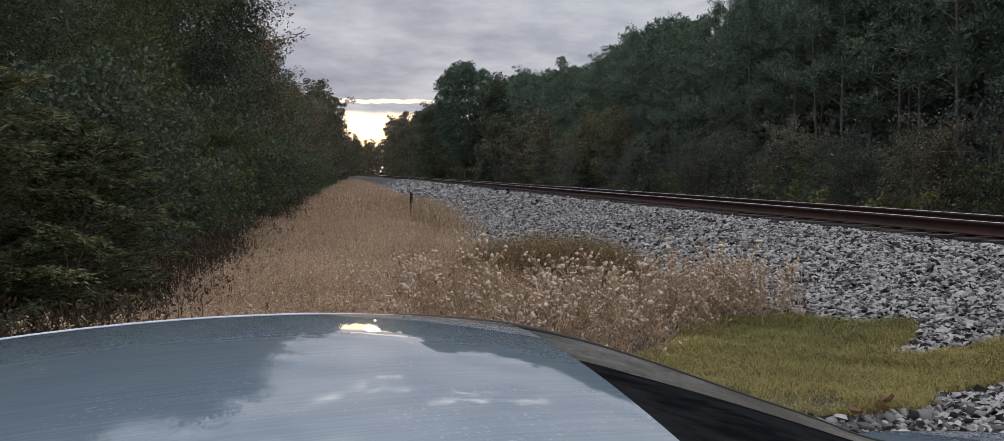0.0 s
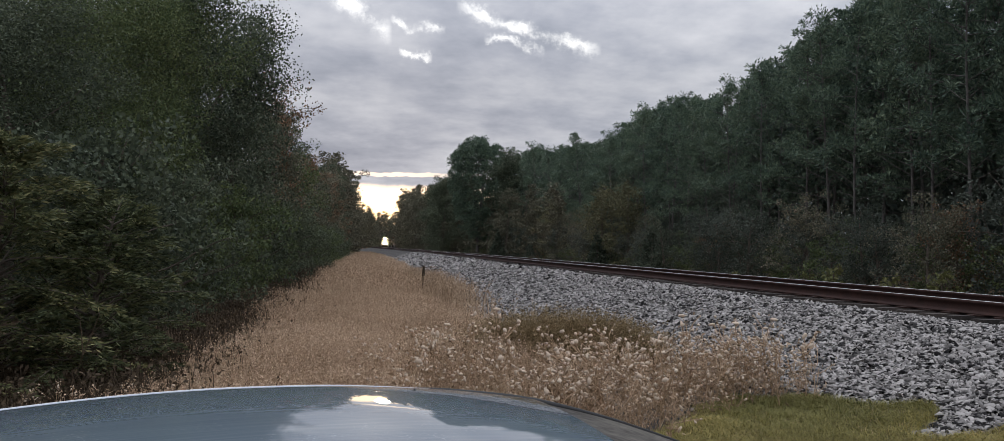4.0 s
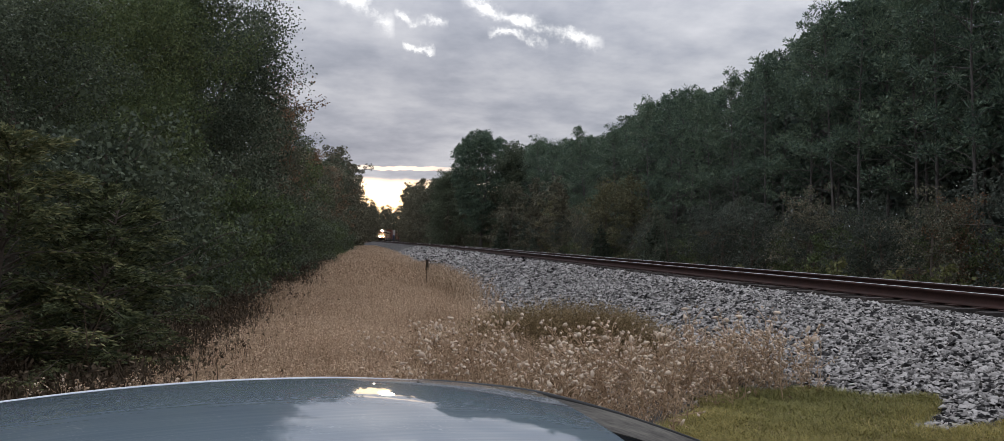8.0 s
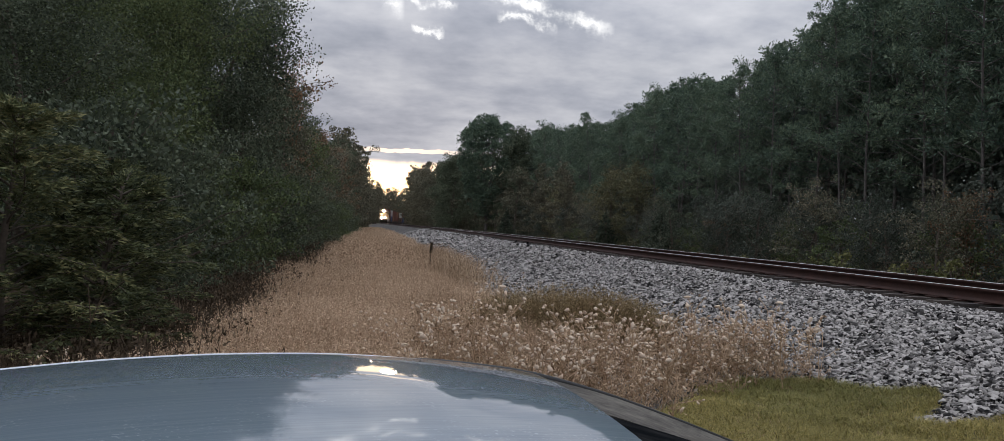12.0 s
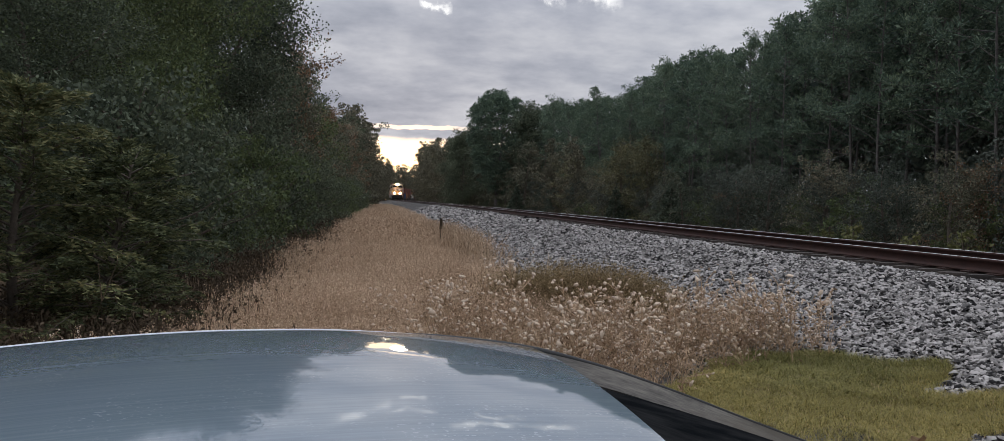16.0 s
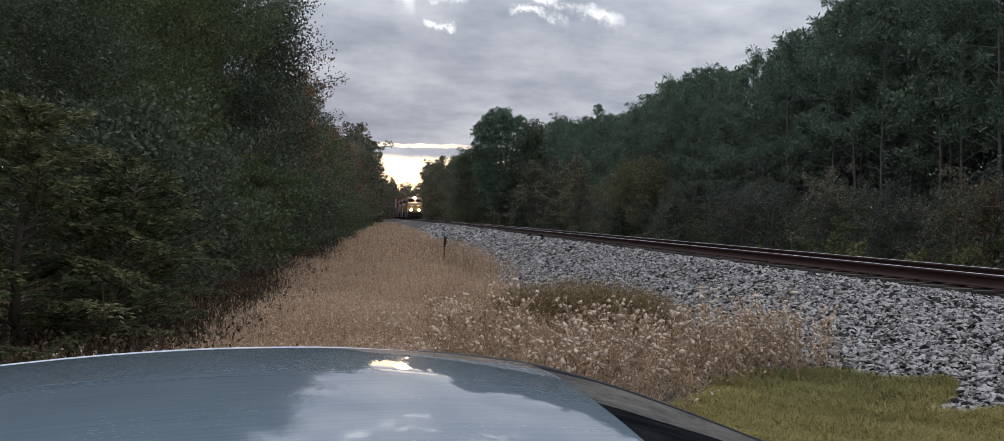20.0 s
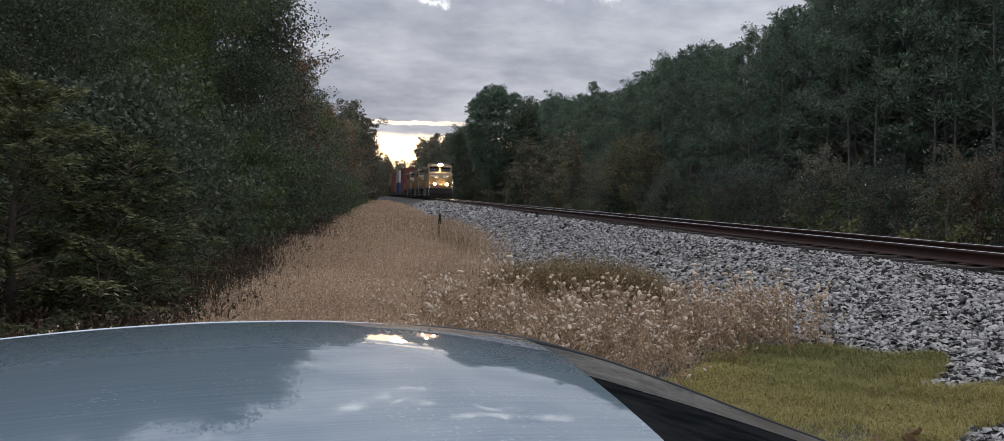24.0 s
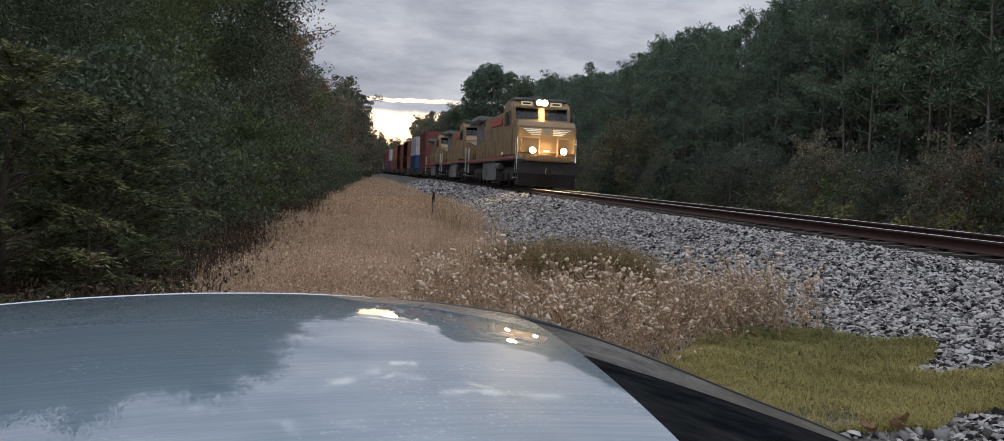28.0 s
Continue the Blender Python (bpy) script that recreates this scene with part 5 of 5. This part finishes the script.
    part("body", bm, "paint", car, smooth=True)
    # bonnet
    rows = []
    for k in range(21):
        u = 1.47 + 0.92 * k / 20
        rows.append([(u, MID + 0.79 * (j / 10 - 1), 1.035 - 0.11 * (k / 20) ** 1.6 - 0.03 * abs(j / 10 - 1) ** 3) for j in range(21)])
    part("bonnet", thick(strip(bmesh.new(), rows), 0.012), "paint", car, "silver-blue bonnet", smooth=True)
    for u in (1.72, -1.35):
        for s in (1, -1):
            bm = bmesh.new()
            rod(bm, (u, MID + s * 0.66, 0.31), (u, MID + s * 0.885, 0.31), 0.31, None, 28)
            w = part("wheel", bm, "rubber", car)
            bm = bmesh.new()
            rod(bm, (u, MID + s * 0.86, 0.31), (u, MID + s * 0.892, 0.31), 0.20, 0.19, 20)
            part("rim", bm, "engine_grey", w)


# ---- the train ----
def wheelset(parent, y, r=0.52):
    for s in (-1, 1):
        bm = bmesh.new()
        rod(bm, (s * 0.70, y, r), (s * 0.83, y, r), r, None, 22)
        rod(bm, (s * 0.665, y, r), (s * 0.70, y, r), r + 0.03, None, 22)
        part("wheel", bm, "black_steel", parent)


def build_locomotive():
    """Its front is at y = 0 and it runs back to y = 22.3; z = 0 on the rail heads."""
    t = thing("locomotive", "yellow and grey diesel freight locomotive with lit lamps", "locomotive", "engines of the train")
    L = 22.3
    # frame and walkway
    part("walkway", boxed(-1.55, 1.55, 0.55, L - 0.3, 1.42, 1.62, bevel=0.03), "engine_grey", t)
    part("sill_stripe", boxed(-1.565, 1.565, 0.6, L - 0.4, 1.50, 1.58), "red_stripe", t, "thin red stripe along the frame")
    part("pilot", prism(bmesh.new(), [(0.25, 0.12), (0.10, 0.75), (0.15, 1.35), (0.65, 1.42), (0.9, 1.2), (0.9, 0.2)], -1.45, 1.45), "black_steel", t, "grimy black snow plough pilot")
    part("anticlimber", boxed(-1.2, 1.2, -0.02, 0.55, 1.36, 1.66, bevel=0.05), "yellow", t)
    bm = bmesh.new()
    rod(bm, (0, -0.32, 0.86), (0, 0.3, 0.86), 0.10, 0.12, 8)
    box(bm, -0.16, 0.16, -0.42, -0.18, 0.70, 1.02, bevel=0.04)
    part("coupler", bm, "black_steel", t)
    # nose
    nose = bmesh.new()
    prism(nose, [(0.62, 1.62), (0.55, 1.75), (0.62, 3.08), (0.92, 3.40), (2.35, 3.50), (2.35, 1.62)], -1.5, 1.5)
    bmesh.ops.bevel(nose, geom=[e for e in nose.edges], offset=0.07, segments=2, affect="EDGES")
    nose_ob = part("nose", nose, "yellow", t)
    # winged emblem: a plain shield with bars to each side
    part("emblem", boxed(-0.17, 0.17, 0.565, 0.60, 2.72, 3.02), "engine_grey", nose_ob, "plain shield")
    part("plate", boxed(-0.16, 0.16, 0.535, 0.56, 1.85, 1.95, bevel=0.008), "white_paint", nose_ob, "small pale plate")
    for s in (-1, 1):
        for k in range(4):
            x0, x1 = s * 0.30, s * (1.20 - 0.13 * k)
            part("wing_bar", boxed(min(x0, x1), max(x0, x1), 0.575, 0.607, 3.00 - 0.085 * k - 0.05, 3.00 - 0.085 * k), "white_paint", nose_ob)
    part("nose_door", boxed(0.75, 1.28, 0.545, 0.585, 1.70, 2.2, bevel=0.01), "yellow", nose_ob)
    # cab
    cab = bmesh.new()
    prism(cab, [(2.05, 1.62), (2.05, 3.05), (2.45, 4.22), (2.75, 4.52), (5.1, 4.60), (5.1, 1.62)], -1.55, 1.55)
    bmesh.ops.bevel(cab, geom=[e for e in cab.edges if abs(e.verts[0].co.x - e.verts[1].co.x) < 0.01], offset=0.10, segments=2, affect="EDGES")
    cab_ob = part("cab", cab, "yellow", t)
    part("cab_roof", boxed(-1.42, 1.42, 2.6, 5.1, 4.56, 4.72, bevel=0.06), "engine_grey", t)
    for s in (-1, 1):
        bm = bmesh.new()
        xa, xb = (0.16, 1.36) if s > 0 else (-1.36, -0.16)
        v = [bm.verts.new(p) for p in ((xa, 2.215, 3.58), (xb, 2.215, 3.58), (xb, 2.40, 4.14), (xa, 2.40, 4.14))]
        bm.faces.new(v)
        bmesh.ops.solidify(bm, geom=bm.faces[:], thickness=0.03)
        part("windscreen", bm, "cab_glass", cab_ob)
        part("visor", boxed(min(xa, xb), max(xa, xb), 2.12, 2.42, 4.14, 4.19, bevel=0.01), "engine_grey", cab_ob)
        for y0, y1 in ((2.85, 3.6), (3.75, 4.55)):
            part("side_window", boxed(s * 1.56 - 0.02, s * 1.56 + 0.02, y0, y1, 3.25, 4.0, bevel=0.008), "cab_glass", cab_ob)
        part("mirror", boxed(s * 1.70 - 0.06, s * 1.70 + 0.06, 2.75, 2.80, 3.3, 3.75, bevel=0.01), "black_steel", cab_ob)
        part("number_board", boxed(s * 0.78 - 0.3, s * 0.78 + 0.3, 2.42, 2.5, 4.30, 4.50), "lamp_small", cab_ob, "lit number board")
        part("number_bar", boxed(s * 0.78 - 0.2, s * 0.78 + 0.2, 2.405, 2.425, 4.36, 4.44), "black_steel", cab_ob)
    # lamps
    bm = boxed(-0.34, 0.34, 2.22, 2.60, 4.29, 4.61, bevel=0.04)
    hb = part("headlight_box", bm, "engine_grey", t)
    for s in (-1, 1):
        bm = bmesh.new()
        rod(bm, (s * 0.15, 2.19, 4.45), (s * 0.15, 2.235, 4.45), 0.12, None, 16)
        part("headlamp", bm, "lamp", hb, "lit headlamp")
        d = part("ditch_light", boxed(s * 0.79 - 0.16, s * 0.79 + 0.16, 0.10, 0.42, 1.72, 2.08, bevel=0.03), "black_steel", t)
        bm = bmesh.new()
        rod(bm, (s * 0.79, 0.06, 1.90), (s * 0.79, 0.105, 1.90), 0.13, None, 16)
        part("lens", bm, "lamp", d, "lit ditch lamp")
    part("marker_lamp", boxed(-1.60, -1.555, 4.9, 5.05, 1.75, 1.87), "lamp_small", t)
    # long hood with doors
    hood = bmesh.new()
    prism(hood, [(5.1, 1.62), (5.1, 4.15), (5.4, 4.38), (L - 1.2, 4.38), (L - 0.9, 4.1), (L - 0.9, 1.62)], -1.0, 1.0)
    bmesh.ops.bevel(hood, geom=[e for e in hood.edges if abs(e.verts[0].co.x - e.verts[1].co.x) < 0.01 and e.verts[0].co.z > 2], offset=0.12, segments=2, affect="EDGES")
    hd = part("long_hood", hood, "yellow", t)
    for s in (-1, 1):
        for k in range(11):
            y0 = 6.2 + k * 1.05
            part("hood_door", boxed(s * 1.0 - 0.025, s * 1.0 + 0.025, y0, y0 + 0.95, 1.75, 3.55, bevel=0.012), "yellow", hd)
        part("radiator_grille", boxed(s * 1.0 - 0.04, s * 1.0 + 0.04, L - 4.9, L - 1.5, 2.9, 4.15, bevel=0.02), "engine_grey", hd)
        part("equipment_box", boxed(s * 1.25 - 0.28, s * 1.25 + 0.28, 5.2, 7.4, 1.62, 2.55, bevel=0.04), "yellow", t)
        part("number_bar", boxed(s * 1.04 - 0.03, s * 1.04 + 0.03, 9.0, 13.5, 3.65, 4.0), "red_stripe", hd)
    part("radiator_wing", boxed(-1.5, 1.5, L - 5.2, L - 1.4, 4.25, 4.62, bevel=0.08), "engine_grey", t, "flared grey radiator housing")
    bm = boxed(-0.85, 0.85, 8.4, 9.9, 4.36, 4.62, bevel=0.05)
    part("exhaust_stack", bm, "black_steel", t)
    for k in range(3):
        bm = bmesh.new()
        rod(bm, (0, L - 4.6 + 1.25 * k, 4.60), (0, L - 4.6 + 1.25 * k, 4.72), 0.55, None, 20)
        part("fan", bm, "black_steel", t)
    bm = bmesh.new()
    for k in (-0.2, 0, 0.2):
        rod(bm, (k, 4.2, 4.86), (k, 3.75, 4.86), 0.03, 0.08, 8)
    box(bm, -0.3, 0.3, 4.1, 4.25, 4.70, 4.90)
    part("horn", bm, "engine_grey", t)
    # rails along the walkway
    for s in (-1, 1):
        bm = bmesh.new()
        rod(bm, (s * 1.48, 5.4, 2.60), (s * 1.48, L - 0.9, 2.60), 0.022, None, 6)
        for k in range(12):
            rod(bm, (s * 1.48, 5.5 + 1.41 * k, 1.6), (s * 1.48, 5.5 + 1.41 * k, 2.60), 0.018, None, 6)
        part("handrail", bm, "yellow", t)
        bm = bmesh.new()
        rod(bm, (s * 0.45, 0.12, 1.64), (s * 0.45, 0.12, 2.55), 0.02, None, 6)
        rod(bm, (s * 0.45, 0.12, 2.54), (s * 1.35, 0.16, 2.54), 0.02, None, 6)
        rod(bm, (s * 1.35, 0.16, 2.55), (s * 1.40, 0.52, 1.60), 0.02, None, 6)
        part("front_handrail", bm, "yellow", t)
        bm = bmesh.new()
        rod(bm, (s * 1.5, L - 0.5, 0.75), (s * 1.5, L - 0.5, 2.55), 0.03, None, 6)
        rod(bm, (s * 1.5, L - 0.95, 0.75), (s * 1.5, L - 0.95, 2.55), 0.03, None, 6)
        part("grab_rail", bm, "white_paint", t)
        for k in range(3):
            part("step", boxed(s * 1.38 - 0.22, s * 1.38 + 0.22, L - 0.95, L - 0.45, 0.50 + 0.32 * k, 0.54 + 0.32 * k), "white_paint" if k == 0 else "black_steel", t)
        bm = bmesh.new()
        rod(bm, (s * 1.5, 0.5, 0.75), (s * 1.5, 0.5, 2.55), 0.022, None, 6)
        rod(bm, (s * 1.5, 1.0, 0.75), (s * 1.5, 1.0, 2.55), 0.022, None, 6)
        part("grab_rail", bm, "white_paint", t)
        for k in range(3):
            part("step", boxed(s * 1.38 - 0.22, s * 1.38 + 0.22, 0.5, 1.0, 0.50 + 0.32 * k, 0.54 + 0.32 * k), "white_paint" if k == 0 else "black_steel", t)
    # fuel tank and trucks
    tank = bmesh.new()
    prism(tank, [(8.2, 0.55), (8.4, 0.30), (14.0, 0.30), (14.2, 0.55), (14.2, 1.42), (8.2, 1.42)], -1.4, 1.4)
    part("fuel_tank", tank, "engine_grey", t)
    bm = bmesh.new()
    rod(bm, (-1.35, 6.5, 1.15), (-1.35, 8.1, 1.15), 0.18, None, 12)
    part("air_reservoir", bm, "engine_grey", t)
    for c in (4.6, L - 4.4):
        fr = bmesh.new()
        for s in (-1, 1):
            prism(fr, [(c - 2.6, 0.55), (c - 2.4, 0.95), (c - 0.8, 1.05), (c + 0.8, 1.05), (c + 2.4, 0.95), (c + 2.6, 0.55), (c + 2.0, 0.42), (c - 2.0, 0.42)], s * 1.12 - 0.09, s * 1.12 + 0.09)
            for k in (-1.9, 0, 1.9):
                box(fr, s * 1.24 - 0.07, s * 1.24 + 0.07, c + k - 0.2, c + k + 0.2, 0.35, 0.75, bevel=0.03)
        tr = part("truck_frame", fr, "black_steel", t)
        for k in (-1.9, 0, 1.9):
            wheelset(tr, c + k)
    return t


def build_well_car():
    """A double-stack well car, 21 m between couplers."""
    t = thing("well_car", "low container wagon with deep open well", "wagon", "wagons of the train")
    L = 21.0
    bm = bmesh.new()
    for s in (-1, 1):
        prism(bm, [(3.0, 0.35), (18.0, 0.35), (18.4, 1.1), (2.6, 1.1)], s * 1.42 - 0.06, s * 1.42 + 0.06)
    part("side_sill", bm, "black_steel", t)
    part("well_floor", boxed(-1.36, 1.36, 3.0, 18.0, 0.30, 0.38), "black_steel", t)
    for y0, y1 in ((0.3, 2.7), (18.3, 20.7)):
        part("end_platform", boxed(-1.3, 1.3, y0, y1, 0.95, 1.12, bevel=0.03), "black_steel", t)
        c = (y0 + y1) / 2
        tr = part("truck_frame", boxed(-1.1, 1.1, c - 1.1, c + 1.1, 0.5, 0.72, bevel=0.04), "black_steel", t)
        for k in (-0.88, 0.88):
            wheelset(tr, c + k, 0.42)
    bm = bmesh.new()
    rod(bm, (0, -0.1, 0.86), (0, 0.6, 0.86), 0.09, None, 8)
    part("coupler", bm, "black_steel", t)
    return t


def build_container(colour, label, length):
    """A corrugated steel box with corner posts and doors."""
    t = thing("container", label, "container", "containers on the train")
    y0, y1, h = -length / 2, length / 2, 2.78
    n = int(length / 0.28)
    for s in (-1, 1):
        bm = bmesh.new()
        rows = []
        for k in range(2 * n + 1):
            y = y0 + 0.12 + (length - 0.24) * k / (2 * n)
            x = s * (1.21 if (k // 2) % 2 else 1.185)
            rows.append([(x, y, 0.15), (x, y, h - 0.1)])
        strip(bm, rows)
        bmesh.ops.solidify(bm, geom=bm.faces[:], thickness=0.01)
        part("side_wall", bm, colour, t)
    for s in (-1, 1):
        for y in (y0, y1 - 0.14):
            part("corner_post", boxed(s * 1.14 - 0.075, s * 1.14 + 0.075, y, y + 0.14, 0, h), colour, t)
        for z in (0, h - 0.12):
            part("edge_beam", boxed(s * 1.15 - 0.06, s * 1.15 + 0.06, y0 + 0.141, y1 - 0.141, z, z + 0.12), colour, t)
    part("roof", boxed(-1.2, 1.2, y0 + 0.02, y1 - 0.02, h - 0.05, h - 0.01), colour, t)
    part("end_wall", boxed(-1.1, 1.1, y0 + 0.03, y0 + 0.06, 0.05, h - 0.05), colour, t)
    for s in (-1, 1):
        part("door", boxed(min(s * 0.02, s * 1.08), max(s * 0.02, s * 1.08), y1 - 0.06, y1 - 0.03, 0.1, h - 0.1), colour, t)
    return t


FRONT_28, SPEED = 44.0, 18.0       # where the front stands at the end, and metres a second


def ride(ob, back, z):
    """Key a thing that rolls along the track, its front that many metres behind the train's front."""
    rows = []
    for k in range(29):
        s = FRONT_28 + SPEED * (28 - k) + back
        rows.append((k, on_track(s, z)))
    walk(ob, rows)


TRAIN = []


def build_train():
    loco = build_locomotive()
    rest = [copy_thing(loco, Matrix()) for _ in range(2)]
    for o in [c for e in rest for c in e.children_recursive]:
        if o.data and o.data.materials and o.data.materials[0] in (M["lamp"], M["lamp_small"]):
            me = o.data.copy()
            me.materials[0] = M["engine_grey"]
            o.data = me
            o["label"] = "unlit lamp glass"
    for e in rest:
        e["label"] = "yellow and grey diesel locomotive coupled behind the first"
    for k, e in enumerate([loco] + rest):
        TRAIN.append((e, 22.9 * k, RAIL_Z))
    car = build_well_car()
    boxes = {c: build_container(*a) for c, a in {
        "r": ("cont_red", "rust-red corrugated steel container", 12.2), "w": ("cont_white", "white corrugated steel container", 12.2),
        "b": ("cont_blue", "dark blue corrugated steel container", 12.2), "o": ("cont_orange", "orange-brown corrugated steel container", 12.2)}.items()}
    used = set()
    load = ("rr", "wb", "ro", "rr", "or", "wr", "rb", "ro", "rr", "ow", "rr", "br", "ro", "rr")
    for k, pair in enumerate(load):
        back = 22.9 * 3 + 0.4 + 21.2 * k
        c = car if k == 0 else copy_thing(car, Matrix())
        TRAIN.append((c, back, RAIL_Z))
        for z, key in ((0.40, pair[1]), (0.40 + 2.80, pair[0])):
            b = copy_thing(boxes[key], Matrix()) if key in used else boxes[key]
            used.add(key)
            TRAIN.append((b, back + 10.5, RAIL_Z + z))


def motions():
    for ob, back, z in TRAIN:
        ride(ob, back, z)


build_ground()
BED_OB = build_track()
build_car()
build_train()
build_woods()
build_meadow()
build_weeds()
build_ties(BED_OB)
build_stones(BED_OB)
motions()
